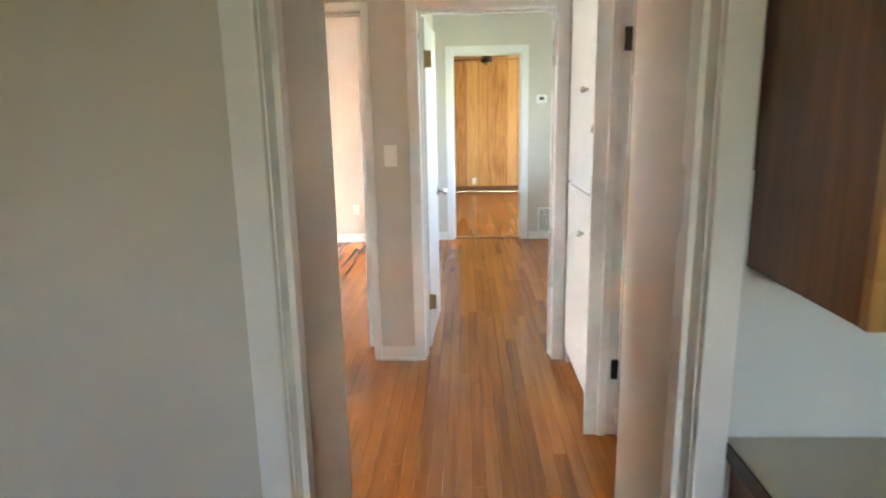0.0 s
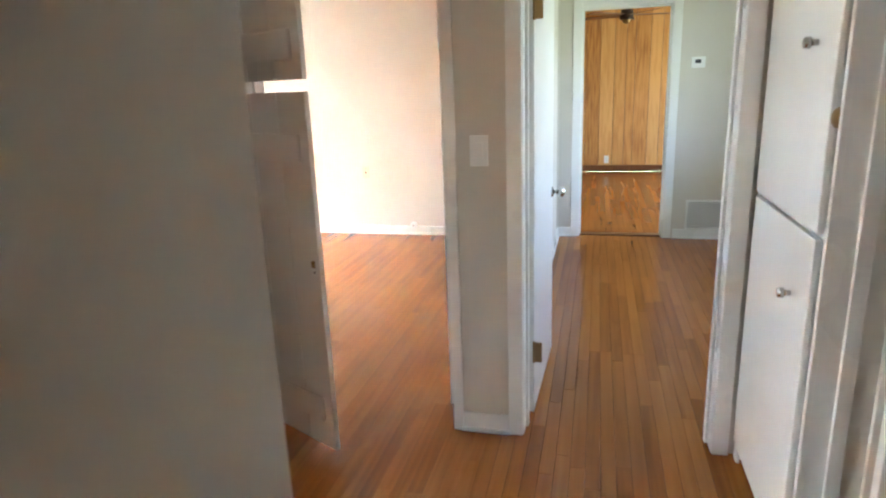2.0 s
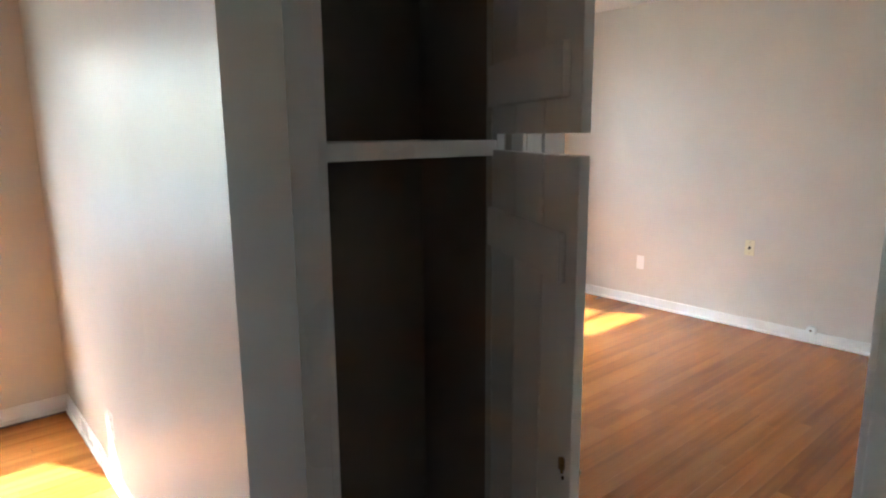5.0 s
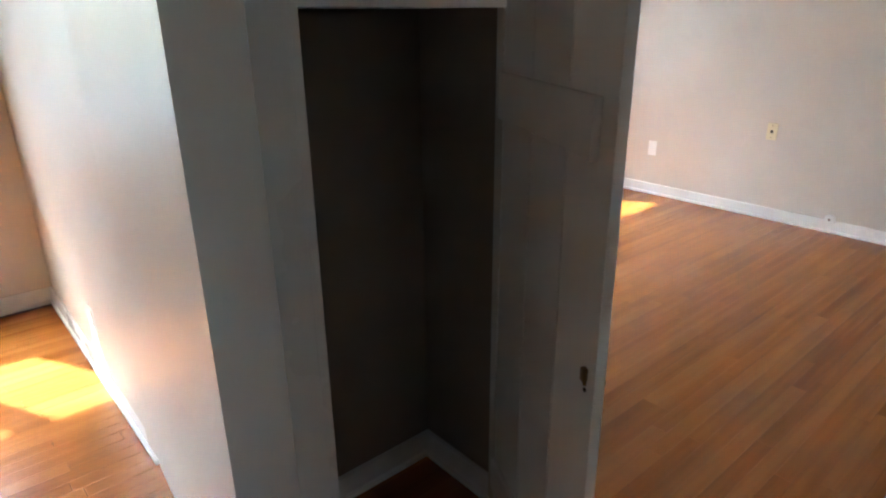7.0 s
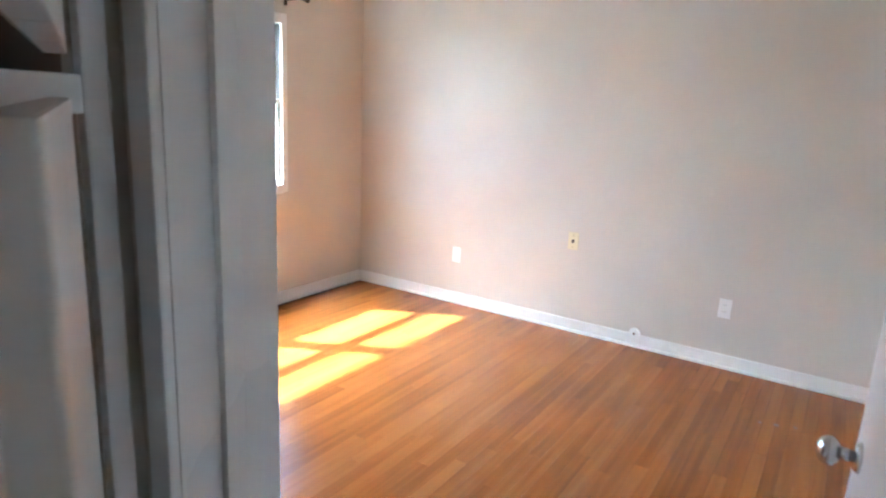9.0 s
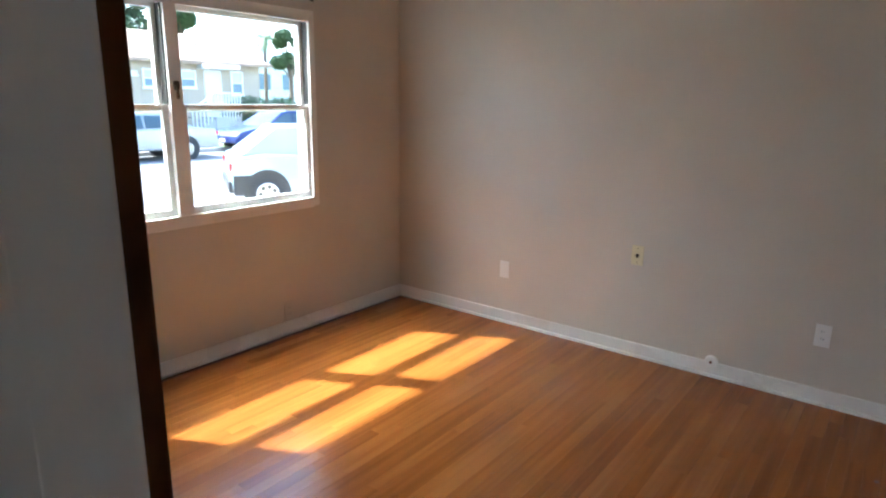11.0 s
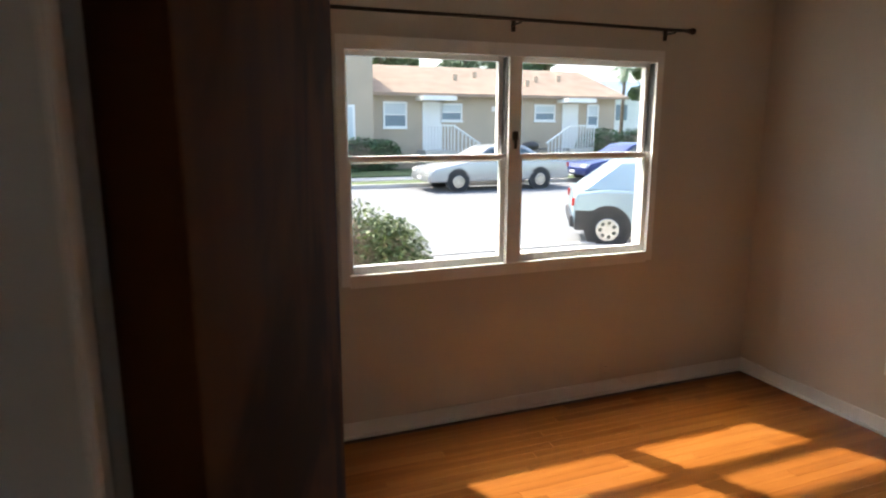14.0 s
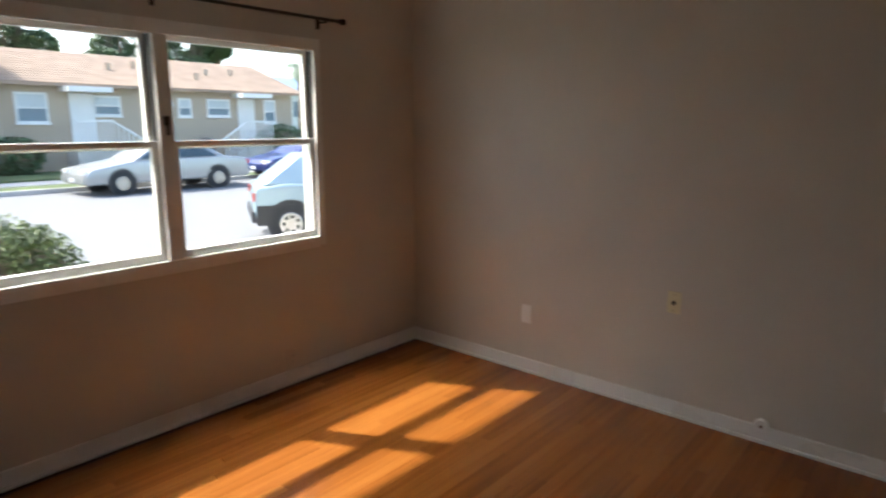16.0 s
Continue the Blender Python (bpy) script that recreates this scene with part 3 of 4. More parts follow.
for i in range(4):
    d = part("door", bx(0.02 + i * 0.46, 0.46 + i * 0.46, 0.0, 0.019, 0.12, 0.62, 0.004), M_OAKC, bc)
    part("drawer_front", bx(0.02 + i * 0.46, 0.46 + i * 0.46, 0.0, 0.019, 0.635, 0.77, 0.004), M_OAKC, bc)
wc = thing("kitchen_wall_cabinet", pose(KX + 0.010, 1.068, 1.155), "brown oak kitchen wall cabinet with grained doors", "cabinet")
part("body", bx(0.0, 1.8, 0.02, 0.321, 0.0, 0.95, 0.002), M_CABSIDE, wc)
part("face_frame", boxes((0.0, 1.8, 0.002, 0.0195, 0.0, 0.06), (0.0, 1.8, 0.002, 0.0195, 0.89, 0.95), (0.0, 0.05, 0.002, 0.0195, 0.06, 0.89), (1.75, 1.8, 0.002, 0.0195, 0.06, 0.89)), M_OAKC, wc)
for i in range(4):
    d = part("door", bx(0.045 + i * 0.44, 0.465 + i * 0.44, -0.018, 0.0, 0.04, 0.92, 0.005), M_OAKC, wc)
    bm = bmesh.new()
    tube(bm, (0.075 + i * 0.44, -0.018, 0.10), (0.075 + i * 0.44, -0.040, 0.10), 0.009, 0.013, 12)
    part("handle", bm, M_BRASS, d, "small brass knob")


# ---------------------------------------------------------------- small fixtures
def wall_plate(name, m, label, category, kind, mat=M_PLATE, group=""):
    """A cover plate on a wall: its back at y = 0, facing -y."""
    e = thing(name, m, label, category, group)
    part("cover_plate", bx(-0.035, 0.035, -0.006, 0, -0.058, 0.058, 0.0025), mat, e)
    if kind == "outlet":
        for dz in (-0.02, 0.02):
            f = part("socket", tube(bmesh.new(), (0, -0.006, dz), (0, -0.0078, dz), 0.0165, seg=18), mat, e)
            for dx in (-0.006, 0.006):
                part("slot", bx(dx - 0.0011, dx + 0.0011, -0.0083, -0.0079, dz - 0.002, dz + 0.006), M_BLACKP, f)
    elif kind == "rocker":
        part("rocker", bx(-0.016, 0.016, -0.010, -0.006, -0.032, 0.032, 0.002), mat, e)
    elif kind == "cable":
        bm = bmesh.new()
        tube(bm, (0, -0.006, 0), (0, -0.011, 0), 0.011, seg=6)
        tube(bm, (0, -0.011, 0), (0.006, -0.028, -0.004), 0.006, seg=10)
        part("connector", bm, M_BRONZE, e, "dark threaded cable connector")
        for dz in (-0.042, 0.042):
            part("screw", tube(bmesh.new(), (0, -0.006, dz), (0, -0.0075, dz), 0.0035, seg=8), M_BRASS, e)
    return e


wall_plate("wall_outlet", pose(-1.293, YN, 0.363), "white double wall outlet above the baseboard", "wall outlet", "outlet", group="wall outlets")
wall_plate("wall_outlet", pose(-3.155, YN, 0.371), "white rocker plate low on the bedroom wall", "wall plate", "rocker", M_PLATE, "wall outlets")
wall_plate("cable_plate", pose(-2.258, YN, 0.616), "ivory cable plate with a dark connector", "cable plate", "cable", M_IVORY)
wall_plate("wall_outlet", pose(XW, 6.155, 0.150, 0, 0, 90), "beige painted wall outlet under the window", "wall outlet", "outlet", M_WALL, "wall outlets")
wall_plate("wall_outlet", pose(-3.05, 3.07, 0.29), "white wall outlet in the living room", "wall outlet", "outlet", M_PLATE, "wall outlets")
wall_plate("light_switch", pose(-0.477, YS, 1.183), "white rocker light switch beside the door casing", "light switch", "rocker")
wall_plate("wall_outlet", pose(0.09, FARY - 0.014, 0.19), "white wall outlet on the pine panelling", "wall outlet", "outlet", M_PLATE, "wall outlets")

plug = thing("plug_in_sensor", pose(-1.788, YN - 0.016, 0.092), "round white plastic sensor on the baseboard", "sensor")
part("disc", tube(bmesh.new(), (0, 0, 0), (0, -0.018, 0), 0.036, 0.030, 28), M_PLATE, plug, smooth=False)
part("button", tube(bmesh.new(), (0, -0.018, 0), (0, -0.021, 0), 0.009, 0.007, 16), M_CHROME, plug, "grey centre button")

th = thing("thermostat", pose(0.761, 7.285, 1.529), "white wall thermostat with a small grey display", "thermostat")
part("case", bx(-0.055, 0.055, -0.026, 0, -0.045, 0.045, 0.006), M_PLATE, th)
part("display", bx(-0.028, 0.020, -0.0285, -0.0262, -0.008, 0.022), M_BLACKP, th, "small grey display")

vent = thing("return_air_grille", pose(0.733, 7.285, 0.072), "white metal return air grille with thin slats", "air grille")
part("backing", bx(0.02, 0.42, -0.004, -0.001, 0.02, 0.26), M_BLACKP, vent)
part("frame", boxes((0, 0.44, -0.016, -0.004, 0, 0.02), (0, 0.44, -0.016, -0.004, 0.26, 0.28), (0, 0.02, -0.016, -0.004, 0.02, 0.26), (0.42, 0.44, -0.016, -0.004, 0.02, 0.26)), M_TRIM, vent)
sm = mesh_of(boxes((0.02, 0.42, -0.014, -0.006, 0.0, 0.009)), "slat", M_TRIM)
for i in range(15):
    s = new("slat", sm)
    s.parent = vent
    s.location = (0, 0, 0.024 + i * 0.0158)


def curtain_rod(y0, y1, z, brackets):
    e = thing("curtain_rod", pose(XW + 0.085, y0, z), "dark bronze curtain rod on brackets above the window", "curtain rod", "curtain rods")
    part("rod", tube(bmesh.new(), (0, 0, 0), (0, y1 - y0, 0), 0.0085, seg=14), M_BRONZE, e, smooth=True)
    for yy in (0.0, y1 - y0):
        bm = bmesh.new()
        s = -1 if yy == 0 else 1
        tube(bm, (0, yy, 0), (0, yy + s * 0.012, 0), 0.013, seg=14)
        ball(bm, (0, yy + s * 0.026, 0), 0.018, 0.020, 0.018)
        part("finial", bm, M_BRONZE, e, smooth=True)
    for yy in brackets:
        bm = bmesh.new()
        tube(bm, (-0.083, yy - y0, -0.012), (0, yy - y0, -0.012), 0.005, seg=8)
        box(bm, -0.0845, -0.080, yy - y0 - 0.012, yy - y0 + 0.012, -0.045, 0.02, 0.001)
        part("bracket", bm, M_BRONZE, e)


curtain_rod(4.45, 6.52, 2.085, (4.55, 5.49, 6.43))
curtain_rod(0.6, 2.72, 2.076, (0.75, 1.7, 2.64))

marks = thing("floor_scuff", pose(-0.98, 6.60, 0.0015), "dark scuff marks worn into the oak floor", "scuff mark")
for dx, dy, r in ((0, 0, 0.010), (0.07, 0.02, 0.013), (0.15, 0.05, 0.009)):
    part("mark", tube(bmesh.new(), (dx, dy, 0.0), (dx, dy, 0.0008), r, seg=9), M_CABSIDE, marks)

# ceiling fixtures in the bedroom
cl = thing("ceiling_light", pose(-2.82, 6.53, H), "round white glass ceiling light", "ceiling light")
part("rim", tube(bmesh.new(), (0, 0, -0.03), (0, 0, 0), 0.15, seg=32), M_PLATE, cl)
bm = bmesh.new()
ball(bm, (0, 0, -0.03), 0.14, 0.14, 0.07, 28)
part("shade", bm, M_PLATE, cl, "domed white glass shade", True)
sd = thing("ceiling_disc", pose(-2.565, 7.08, H), "dark round ceiling cover plate", "cover plate")
part("plate", tube(bmesh.new(), (0, 0, -0.012), (0, 0, 0), 0.07, 0.075, 24), M_BRONZE, sd)

# far room: pine boards, brown base, ceiling fan
x = -2.58
k = 0
random.seed(4)
while x < 3.15:
    w = random.choice((0.13, 0.17, 0.21, 0.25))
    b = part("panel_board", bx(x + 0.003, min(x + w, 3.19) - 0.003, FARY - 0.014, FARY + 0.02, 0.09, H - 0.01, 0.005), M_PINE, wall_panelled)
    x += w
structure("baseboard", bx(-2.58, 3.19, FARY - 0.03, FARY - 0.015, 0, 0.10, 0.003), M_CABSIDE, "brown wooden baseboard of the panelled room", "baseboard")
structure("threshold", bx(-0.192, 0.536, 7.32, 7.41, 0.0, 0.012, 0.004), M_CABSIDE, "dark wooden door threshold", "threshold")
fan = thing("ceiling_fan", pose(0.25, 9.6, 2.14), "dark bronze ceiling fan with wooden blades at rest", "ceiling fan")
part("rod", tube(bmesh.new(), (0, 0, 0.05), (0, 0, 0.34), 0.013), M_BRONZE, fan)
bm = bmesh.new()
tube(bm, (0, 0, -0.05), (0, 0, 0.06), 0.085, 0.07, 24)
part("motor", bm, M_BRONZE, fan)
for i in range(5):
    a = radians(72 * i + 12)
    bm = bx(0.10, 0.62, -0.06, 0.06, -0.004, 0.004, 0.003)
    bmesh.ops.transform(bm, matrix=Matrix.Rotation(a, 4, "Z") @ Matrix.Rotation(0.15, 4, "X"), verts=bm.verts)
    part("blade", bm, M_CABSIDE, fan)
bm = bmesh.new()
ball(bm, (0, 0, -0.06), 0.05, 0.05, 0.04)
part("finial", bm, M_BRASS, fan, "small bright bottom cap", True)

# ---------------------------------------------------------------- outdoors
G = -0.45
ground = structure("ground", bx(-900, 900, -900, 900, G - 0.4, G - 0.12), M_GRASS, "flat ground reaching the horizon", "ground")
structure("road", bx(-20.9, -9.92, -90, 140, G - 0.12, G), M_ASPHALT, "pale sunlit asphalt street", "road")
structure("pavement", boxes((-9.92, -9.74, -90, 140, G - 0.12, G + 0.13), (-9.738, -8.0, -90, 140, G - 0.12, G + 0.10)), M_CONCRETE, "concrete kerb and footpath on the near side", "pavement")
structure("driveway", bx(-7.998, -4.3, 9.2, 14.2, G - 0.1, G + 0.14), M_CONCRETE, "pale concrete driveway", "driveway")
structure("front_lawn", boxes((-8.0, -4.23, -90, 140, G - 0.12, G + 0.09)), M_GRASS, "mown front lawn strip", "lawn")
structure("pavement", boxes((-21.08, -20.9, -90, 140, G - 0.12, G + 0.13), (-23.6, -22.3, -90, 140, G - 0.12, G + 0.14)), M_CONCRETE, "concrete kerb and footpath across the street", "pavement")
structure("far_lawn", boxes((-22.3, -21.08, -90, 140, G - 0.12, G + 0.12), (-27.5, -23.6, -90, 140, G - 0.12, G + 0.2), (-60, -27.5, -90, 140, G - 0.12, G + 0.2)), M_GRASS, "dry mown lawn across the street", "lawn")


def leaf_cloud(bm, blobs, count, size, rnd):
    """Small folded leaves scattered over the skins of a few uneven blobs."""
    for _ in range(count):
        c, r = rnd.choice(blobs)
        d = Vector((rnd.gauss(0, 1), rnd.gauss(0, 1), rnd.gauss(0, 1))).normalized()
        k = rnd.uniform(0.72, 1.04)
        p = Vector(c) + Vector((d.x * r[0], d.y * r[1], d.z * r[2])) * k
        s = size * rnd.uniform(0.6, 1.3)
        q = Euler((rnd.uniform(-1, 1), rnd.uniform(-1, 1), rnd.uniform(0, 6.28))).to_matrix()
        vs = [bm.verts.new(p + q @ Vector(v) * s) for v in ((-0.5, 0, 0), (0, -0.28, 0.12), (0.6, 0, 0), (0, 0.28, 0.12))]
        bm.faces.new((vs[0], vs[1], vs[2]))
        bm.faces.new((vs[0], vs[2], vs[3]))
    return bm


def shrub(name, m, blobs, count, size, mat, label, seed):
    e = thing(name, m, label, "shrub")
    rnd = random.Random(seed)
    part("foliage", leaf_cloud(bmesh.new(), blobs, count, size, rnd), mat, e)
    core = bmesh.new()
    for c, r in blobs:
        ball(core, c, r[0] * 0.74, r[1] * 0.74, r[2] * 0.74, 10)
    part("inner_twigs", core, M_BARK, e, "dark inner twigs")
    return e


shrub("juniper_bush", pose(-7.1, 5.05, G + 0.22), [((0, -0.5, 0.45), (0.6, 0.65, 0.62)), ((0, 0.15, 0.45), (0.65, 0.7, 0.66)), ((0.05, 0.60, 0.40), (0.50, 0.46, 0.52)), ((-0.1, -1.0, 0.42), (0.6, 0.6, 0.60))], 20000, 0.05, M_HEDGE, "clipped green juniper bush below the window", 1)
shrub("low_hedge", pose(-26.2, 9.7, G + 0.2), [((0, -1.2, 0.6), (0.6, 1.2, 0.72)), ((0, 0.3, 0.6), (0.6, 1.2, 0.75)), ((0, 1.3, 0.6), (0.5, 0.8, 0.68))], 3500, 0.15, M_DARKLEAF, "dark straggly hedge in front of the house", 2)
shrub("side_hedge", pose(-26.4, 23.0, G + 0.2), [((0, -1.2, 0.7), (0.8, 1.4, 1.0)), ((0, 0.6, 0.7), (0.8, 1.5, 1.0))], 3500, 0.16, M_DARKLEAF, "dark clipped hedge beside the house corner", 3)


def tree(name, m, height, spread, seed, label):
    e = thing(name, m, label, "tree", "trees behind the house")
    rnd = random.Random(seed)
    bm = bmesh.new()
    tube(bm, (0, 0, 0), (0.1, 0.1, height * 0.55), 0.28, 0.14, 10)
    blobs = []
    for i in range(9):
        a = rnd.uniform(0, 6.28)
        r = rnd.uniform(0.2, 0.75) * spread
        c = (math.cos(a) * r, math.sin(a) * r, height * rnd.uniform(0.55, 0.95))
        tube(bm, (0.05, 0.05, height * 0.45), c, 0.09, 0.03, 6)
        s = spread * rnd.uniform(0.3, 0.5)
        blobs.append((c, (s, s, s * 0.75)))
    part("trunk", bm, M_BARK, e)
    part("crown", leaf_cloud(bmesh.new(), blobs, 9000, 0.30, rnd), M_DARKLEAF, e)
    return e


for i, (tx, ty, th_, sp) in enumerate(((-40, 15.0, 9.0, 2.2), (-42, 21.0, 9.6, 3.0), (-41, 25.5, 9.2, 2.6), (-45, 29.5, 8.6, 2.2), (-44, 38.5, 7.4, 1.4))):
    tree("tree", pose(tx, ty, G), th_, sp, 20 + i, "leafy green tree above the roof line")


def palm(m, h):
    e = thing("palm_tree", m, "slender palm tree with drooping fronds", "tree")
    part("trunk", tube(bmesh.new(), (0, 0, 0), (0.2, 0, h), 0.2, 0.13, 10), M_BARK, e)
    rnd = random.Random(9)
    bm = bmesh.new()
    for i in range(22):
        a, up = rnd.uniform(0, 6.28), rnd.uniform(-0.1, 0.9)
        pts = [Vector((0.2 + math.cos(a) * s * 1.7, math.sin(a) * s * 1.7, h + up * s * 1.5 - s * s * 1.5)) for s in (0, 0.25, 0.5, 0.75, 1.0)]
        side = Vector((-math.sin(a), math.cos(a), 0))
        for p, q in zip(pts, pts[1:]):
            for sg in (-1, 1):
                for kk in range(3):
                    c = p.lerp(q, kk / 3)
                    v = [bm.verts.new(c), bm.verts.new(c.lerp(q, 0.3)), bm.verts.new(c + side * sg * 0.4 + Vector((0, 0, -0.18)))]
                    bm.faces.new(v)
    part("fronds", bm, M_DARKLEAF, e)


palm(pose(-50, 40.5, G), 7.2)


# ---- the house across the street
HX, HB = -27.0, G + 0.2
house = thing("house", pose(HX, 0, 0), "single-storey tan stucco house with a brown shingle roof", "house")
HY0, HY1 = 10.7, 22.9
part("wall", bx(-8.0, 0.0, HY0, HY1, HB, 2.84), M_STUCCO, house)
part("wall", bx(-6.0, 0.6, 1.5, HY0 - 0.02, HB, 5.6), M_STUCCO, house, "taller tan stucco wing")
bm = bmesh.new()
EZ, RZ = 2.80, 4.30
o = [(0.45, EZ), (0.45, EZ + 0.12), (-4.0, RZ + 0.12), (-8.45, EZ + 0.12), (-8.45, EZ), (-4.0, RZ)]
prism(bm, o, HY0, HY1 + 0.45)
roof = part("roof", bm, M_ROOF, house, "faded brown shingle roof")
rows_bm = bmesh.new()
for i in range(14):
    s0 = i / 14
    xx, zz = 0.46 - s0 * 4.45, EZ + 0.125 + s0 * (RZ - EZ)
    box(rows_bm, xx - 0.34, xx, HY0, HY1 + 0.44, zz, zz + 0.012)
part("shingle_course", rows_bm, M_ROOF, roof)
part("fascia", bx(0.45, 0.48, HY0, HY1 + 0.45, EZ + 0.0, EZ + 0.10), M_ROOF, house, "thin brown eaves board")
for yy, xx in ((15.2, -1.7), (16.4, -2.2), (19.5, -1.8), (20.9, -2.0), (18.6, -1.0)):
    zz = EZ + 0.1 + (0.45 - xx) / 4.45 * (RZ - EZ)
    part("roof_vent", tube(bmesh.new(), (xx, yy, zz - 0.1), (xx, yy, zz + 0.28), 0.09, 0.11, 10), M_STUCCO, house)


def house_window(y0, y1, z0, z1):
    w = part("window", boxes((0.0, 0.05, y0, y0 + 0.08, z0, z1), (0.0, 0.05, y1 - 0.08, y1, z0, z1), (0.0, 0.05, y0 + 0.08, y1 - 0.08, z0, z0 + 0.08), (0.0, 0.05, y0 + 0.08, y1 - 0.08, z1 - 0.08, z1), (0.0, 0.05, y0 + 0.08, y1 - 0.08, (z0 + z1) / 2 - 0.025, (z0 + z1) / 2 + 0.025)), M_WHITE, house, "white-framed sash window")
    part("sill", bx(0.0, 0.09, y0 - 0.04, y1 + 0.04, z0 - 0.05, z0), M_WHITE, w)
    part("pane", bx(0.0, 0.02, y0 + 0.08, y1 - 0.08, z0 + 0.08, (z0 + z1) / 2 - 0.025), M_BLIND, w)
    part("pane", bx(0.0, 0.02, y0 + 0.08, y1 - 0.08, (z0 + z1) / 2 + 0.025, z1 - 0.08), M_BLINDW, w)


for q in ((11.25, 12.30, 1.48, 2.57), (13.82, 14.85, 1.76, 2.53), (18.45, 19.55, 1.78, 2.54), (17.15, 17.75, 1.76, 2.53), (21.3, 21.95, 1.50, 2.58), (16.3, 16.95, 2.25, 2.42)):
    house_window(*q)
w = part("window", bx(0.6, 0.65, 9.1, 9.9, 1.0, 2.4), M_WHITE, house, "white-framed window of the taller wing")
part("pane", bx(0.65, 0.66, 9.2, 9.8, 1.1, 2.3), M_BLINDW, w)


def porch(y0, y1, steps_to):
    part("door", bx(0.0, 0.05, y0 + 0.25, y0 + 1.1, 0.55, 2.58), M_WHITE, house, "white front door")
    part("porch_roof", bx(0.0, 1.0, y0 - 0.05, y0 + 1.45, 2.62, 2.80), M_WHITE, house, "small white porch canopy")
    part("landing", bx(0.0, 1.15, y0, y1, HB, 0.55), M_CONCRETE, house)
    for i in range(4):
        s0, s1 = sorted((steps_to * (i * 0.28), steps_to * ((i + 1) * 0.28)))
        base = y1 if steps_to > 0 else y0
        part("step", bx(0.1, 1.1, base + s0, base + s1, HB, 0.45 - i * 0.17), M_CONCRETE, house)
    n = 9
    for i in range(n + 1):
        yy = y0 + (y1 - y0) * i / n
        part("baluster", bx(1.08, 1.12, yy - 0.02, yy + 0.02, 0.55, 1.55), M_WHITE, house)
    part("handrail", bx(1.05, 1.15, y0 - 0.03, y1 + 0.03, 1.55, 1.62), M_WHITE, house)
    base = y1 if steps_to > 0 else y0
    for i in range(6):
        yy = base + steps_to * (0.18 + i * 0.18)
        part("baluster", bx(1.08, 1.12, yy - 0.02, yy + 0.02, 0.35 - i * 0.11, 1.42 - i * 0.115), M_WHITE, house)
    bm = bmesh.new()
    tube(bm, (1.1, base, 1.55), (1.1, base + steps_to * 1.2, 0.80), 0.045, seg=8)
    part("handrail", bm, M_WHITE, house)


porch(12.75, 14.05, 1)
porch(19.7, 21.0, -1)
grill = thing("barbecue_grill", pose(-25.7, 17.6, HB), "black kettle barbecue grill on the lawn", "grill")
part("bowl", ball(bmesh.new(), (0, 0, 0.95), 0.30, 0.42, 0.22), M_BLACKP, grill, smooth=True)
part("cart", boxes((-0.2, 0.2, -0.3, 0.3, 0.1, 0.72), (-0.15, 0.15, 0.35, 0.75, 0.80, 0.84)), M_BLACKP, grill)
back = thing("white_house", pose(-62, 50, G), "pale white house further up the street", "house")
part("wall", bx(-5, 5, -7, 9, 0, 5.2), M_WHITE, back)
part("roof", prism(bmesh.new(), [(5.6, 5.1), (0, 7.0), (-5.6, 5.1)], -7.5, 9.5), M_BLIND, back, "grey-blue roof")
for yy in (-5, -2, 1, 4):
    part("window", bx(5.0, 5.06, yy, yy + 1.4, 2.6, 4.2), M_BLIND, back)


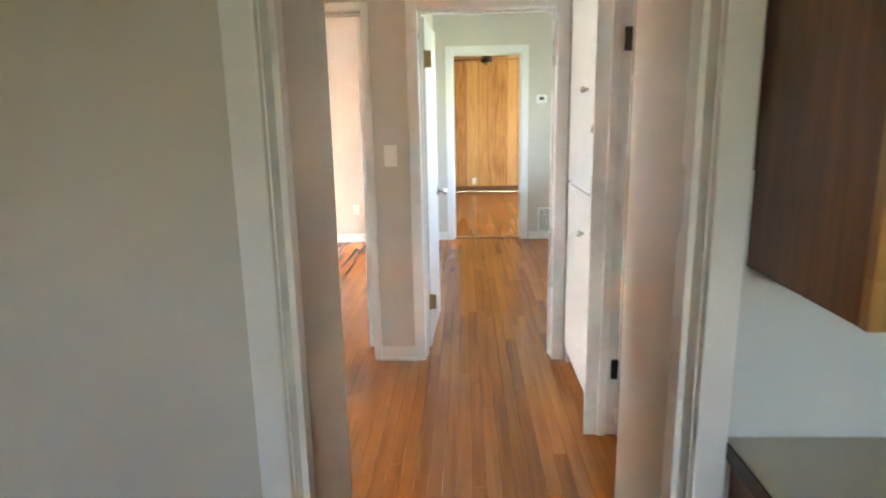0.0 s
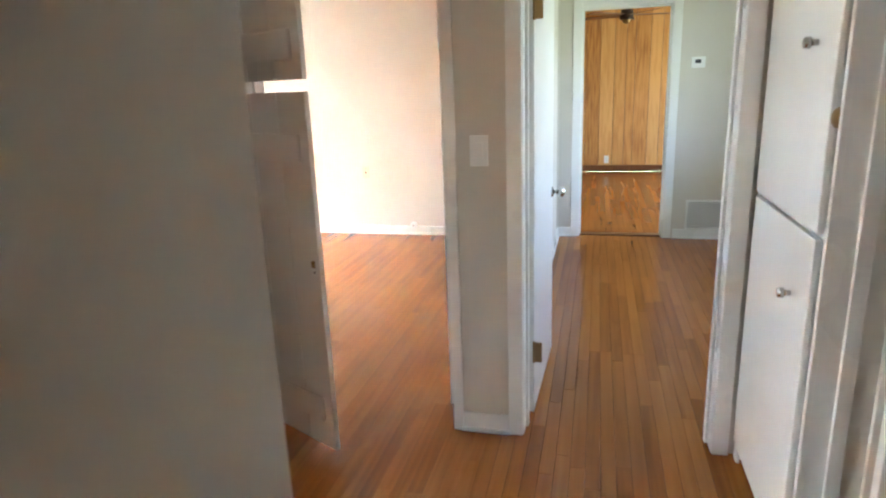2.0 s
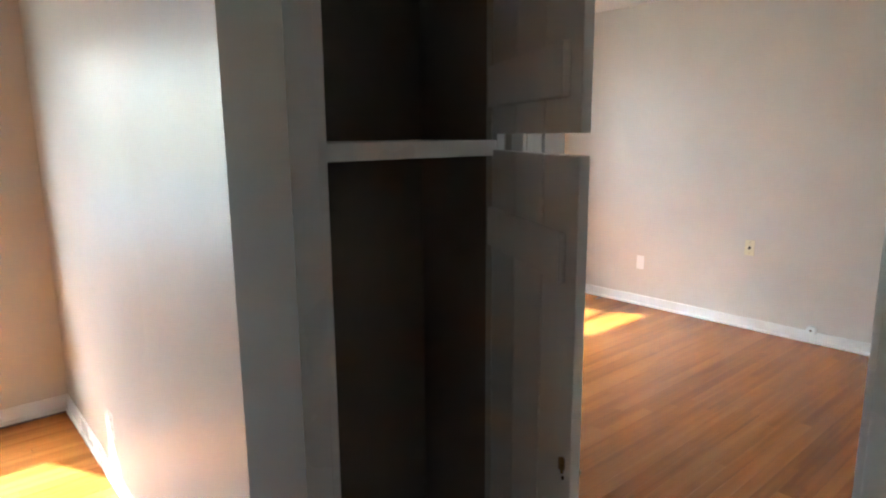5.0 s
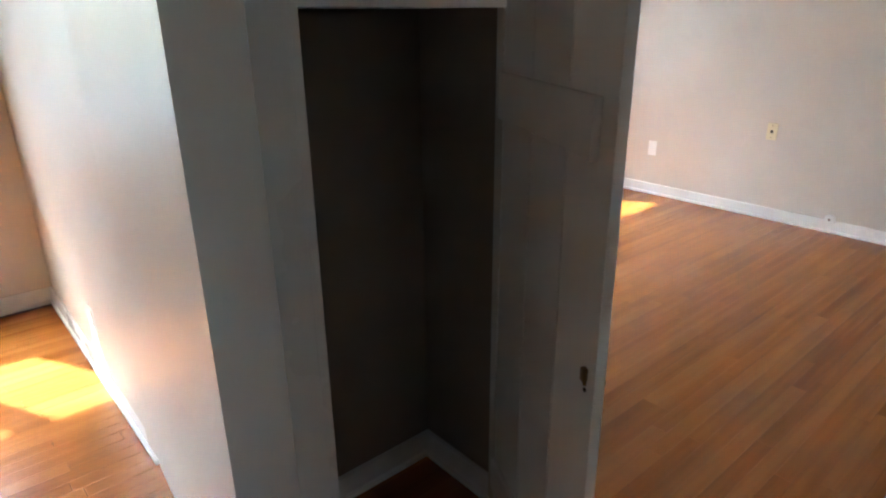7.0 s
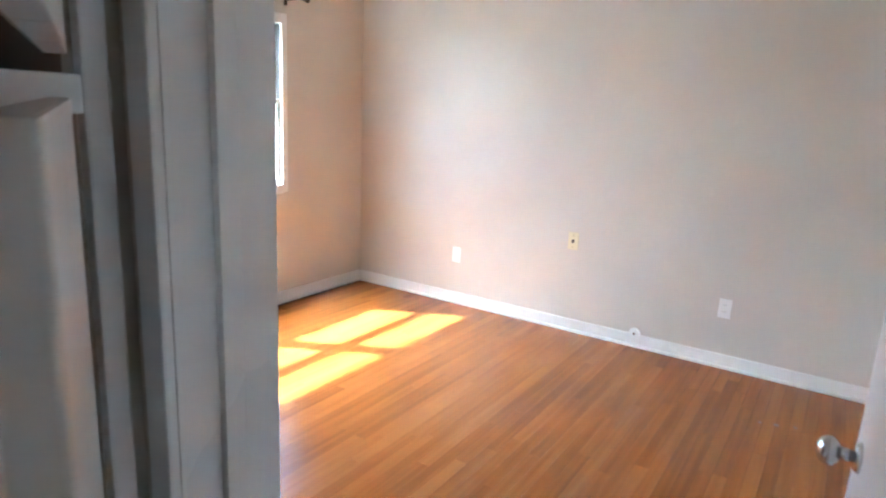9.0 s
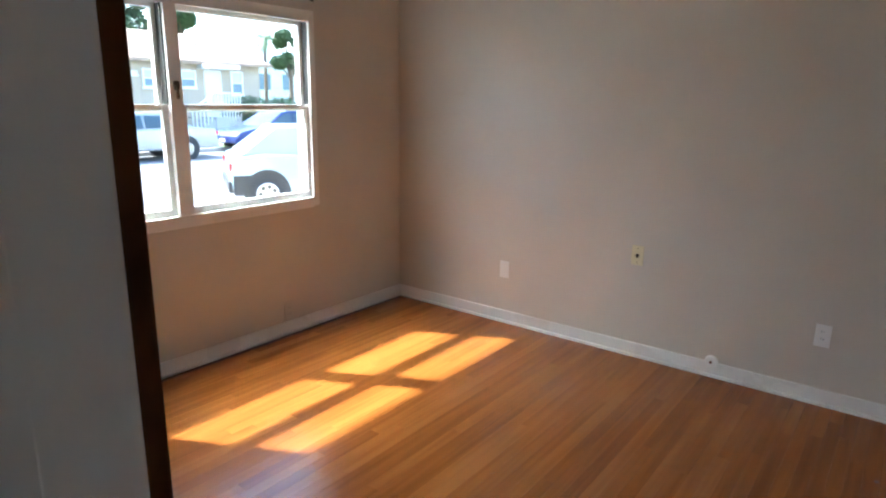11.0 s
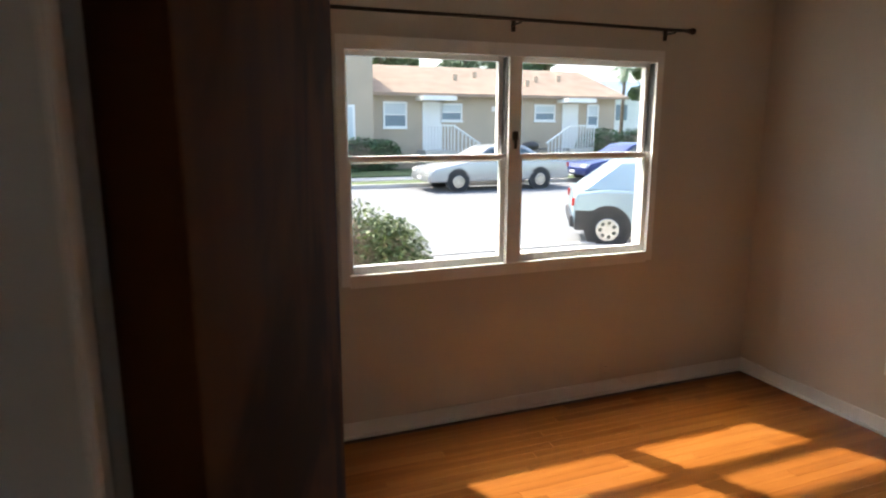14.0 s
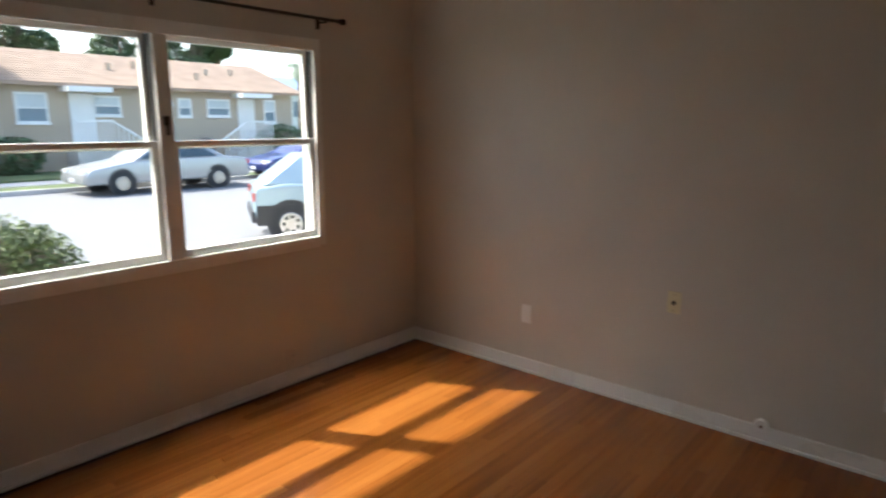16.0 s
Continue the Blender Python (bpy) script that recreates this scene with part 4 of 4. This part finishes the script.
def car(name, m, paint, label, length=4.9, kind=""):
    """A parked car: front towards -y, its middle at the origin, wheels on z = 0."""
    c = thing(name, m, label, "car", "parked cars")
    L, W = length / 2, 0.88
    side = [(-L, 0.30), (-L - 0.04, 0.55), (-L + 0.12, 0.72), (-L + 1.25, 0.92), (L - 0.9, 0.98), (L - 0.08, 0.90), (L + 0.02, 0.60), (L - 0.03, 0.32)]
    if kind:
        side[4], side[5] = (L - 0.5, 0.98), (L - 0.02, 0.92)
    top = [(-L + 1.2, 0.90), (-L + 2.0, 1.36), (-L + 2.4, 1.42), (L - 1.55, 1.41), (L - 0.75, 0.95)]
    if kind:
        top[3:] = [(L - 0.75, 1.42), (L - 0.12, 0.95)]
    turn = Matrix.Rotation(radians(90), 4, "Z")
    bm = bmesh.new()
    prism(bm, side, -W, W)
    bmesh.ops.bevel(bm, geom=bm.edges[:], offset=0.06, segments=3, affect="EDGES", profile=0.6)
    bmesh.ops.transform(bm, matrix=turn, verts=bm.verts)
    body = part("body", bm, paint, c, "", True)
    bm = bmesh.new()
    prism(bm, top, -W + 0.04, W - 0.04)
    for v in bm.verts:
        if v.co.z > 1.2:
            v.co.y *= 0.80
    bmesh.ops.bevel(bm, geom=bm.edges[:], offset=0.05, segments=3, affect="EDGES", profile=0.6)
    bmesh.ops.transform(bm, matrix=turn, verts=bm.verts)
    part("roof", bm, paint, body, "", True)
    gl = [(-L + 1.42, 0.96), (-L + 2.08, 1.32), (L - 1.62, 1.32), (L - 1.05, 0.98)]
    mid = 0.1
    for s in (-1, 1):
        for a, b in (([gl[0], gl[1], (mid - 0.04, 1.33), (mid - 0.04, 0.97)]), 0), (([(mid + 0.04, 0.97), (mid + 0.04, 1.33), gl[2], gl[3]]), 1):
            bm = bmesh.new()
            prism(bm, a, s * (W - 0.05), s * (W - 0.025))
            for v in bm.verts:
                if v.co.z > 1.2:
                    v.co.y *= 0.84
            bmesh.ops.transform(bm, matrix=turn, verts=bm.verts)
            part("side_window", bm, M_CARGLASS, body)
    for s in (-1, 1):
        part("headlight", bx(s * 0.80, s * 0.48, -L - 0.03, -L + 0.14, 0.58, 0.70, 0.02), M_LAMPGLASS, body)
        part("tail_light", bx(s * 0.86, s * 0.78, L - 0.10, L + 0.03, 0.70, 0.84, 0.02), M_RED, body)
        part("door_trim", bx(s * (W + 0.012), s * (W - 0.01), -L + 1.2, L - 1.2, 0.50, 0.55, 0.004), M_BLACKP if paint != M_SILVER else M_SILVER, body)
        if kind:
            part("quarter_panel", bx(s * (W - 0.06), s * (W + 0.004), L - 0.34, L - 0.02, 0.30, 0.64, 0.02), M_BLACKP, body, "unpainted black rear quarter panel")
        for yy in (-L + 0.92, L - (0.56 if kind else 1.05)):
            tube_bm = tube(bmesh.new(), (s * (W - 0.20), yy, 0.32), (s * (W + 0.015), yy, 0.32), 0.32, seg=28)
            wh = part("wheel", tube_bm, M_TYRE, c, "black rubber tyre")
            part("wheel_arch", tube(bmesh.new(), (s * (W - 0.10), yy, 0.34), (s * (W + 0.006), yy, 0.34), 0.385, seg=28), M_BLACKP, body)
            rim = tube(bmesh.new(), (s * (W + 0.008), yy, 0.32), (s * (W + 0.022), yy, 0.32), 0.20, 0.18, 24)
            part("rim", rim, M_CHROME, wh, "silver wheel rim")
            for q in range(7):
                a = q * 6.283 / 7
                part("rim_slot", tube(bmesh.new(), (s * (W + 0.018), yy + math.cos(a) * 0.12, 0.32 + math.sin(a) * 0.12), (s * (W + 0.0235), yy + math.cos(a) * 0.12, 0.32 + math.sin(a) * 0.12), 0.03, seg=8), M_BLACKP, wh)
    part("bumper", bx(-0.84, 0.84, -L - 0.07, -L + 0.1, 0.34, 0.52, 0.04), paint, body)
    part("bumper", bx(-0.84, 0.84, L - 0.1, L + 0.06, 0.34, 0.54, 0.04), M_BLACKP if kind == "dark_bumper" else paint, body)
    part("number_plate", bx(-0.16, 0.16, -L - 0.078, -L - 0.07, 0.38, 0.48), M_WHITE, body)
    return c


car("parked_sedan", pose(-19.9, 12.9, G), M_SILVER, "silver saloon car parked at the far kerb", 4.85)
car("parked_sedan", pose(-20.5, 18.8, G), M_BLUE, "dark blue saloon car parked at the far kerb", 4.6)
car("parked_hatchback", pose(-9.73, 11.82, G + 0.02, 0, 0, 150), M_TEAL, "pale blue hatchback with a dark bumper turned in over the kerb", 3.9, "dark_bumper")
car("parked_sedan", pose(-20.0, 25.5, G), M_WHITE, "white car parked further along the street", 4.6)

# ---------------------------------------------------------------- floor boards, last
PW = 0.057
rnd = random.Random(11)
strip_meshes = {}


def strip_mesh(length):
    key = round(length, 2)
    if key not in strip_meshes:
        bm = bmesh.new()
        g = 0.00015
        x0, x1, y1 = g, PW - g, key - g
        c = 0.0005
        lo = [bm.verts.new(v) for v in ((x0, g, -0.010), (x1, g, -0.010), (x1, y1, -0.010), (x0, y1, -0.010))]
        hi = [bm.verts.new(v) for v in ((x0, g, -c), (x1, g, -c), (x1, y1, -c), (x0, y1, -c))]
        tp = [bm.verts.new(v) for v in ((x0 + c, g + c, 0), (x1 - c, g + c, 0), (x1 - c, y1 - c, 0), (x0 + c, y1 - c, 0))]
        bm.faces.new(tp)
        for i in range(4):
            j = (i + 1) % 4
            bm.faces.new((lo[i], lo[j], hi[j], hi[i]))
            bm.faces.new((hi[i], hi[j], tp[j], tp[i]))
        strip_meshes[key] = mesh_of(bm, "floor_board", M_FLOOR)
    return strip_meshes[key]


rest_v, rest_f = [], []
near = 0
LENGTHS = (0.55, 0.75, 0.95, 1.2, 1.5, 1.8)
i0 = int(4.10 / PW)
for i in range(-i0 - 1, int(3.2 / PW)):
    x = i * PW
    if x < -4.10 or x > 3.14:
        continue
    y = -2.2 - rnd.uniform(0, 0.8)
    end = FARY - 0.04
    while y < end:
        ln = rnd.choice(LENGTHS)
        a, b = max(y, -2.2), min(y + ln, end)
        y += ln
        if b - a < 0.06:
            continue
        if -3.6 < x < -0.5 and 3.3 < (a + b) / 2 < 6.9 and near < 300:
            ob = new("floor_board", strip_mesh(b - a))
            ob.parent = floor
            ob.location = (x, a, 0)
            near += 1
        else:
            g, c, n = 0.00015, 0.0005, len(rest_v)
            x0, x1 = x + g, x + PW - g
            rest_v += [(x0, a + g, -0.01), (x1, a + g, -0.01), (x1, b - g, -0.01), (x0, b - g, -0.01), (x0 + c, a + g + c, 0), (x1 - c, a + g + c, 0), (x1 - c, b - g - c, 0), (x0 + c, b - g - c, 0)]
            rest_f += [(n + 4, n + 5, n + 6, n + 7), (n, n + 1, n + 5, n + 4), (n + 1, n + 2, n + 6, n + 5), (n + 2, n + 3, n + 7, n + 6), (n + 3, n, n + 4, n + 7)]
me = bpy.data.meshes.new("floor_boards")
me.from_pydata(rest_v, [], rest_f)
me.materials.append(M_FLOOR)
fb = tagged(new("floor_boards", me), "narrow orange-brown oak floor strips", "", "", "stuff")
fb.parent = floor
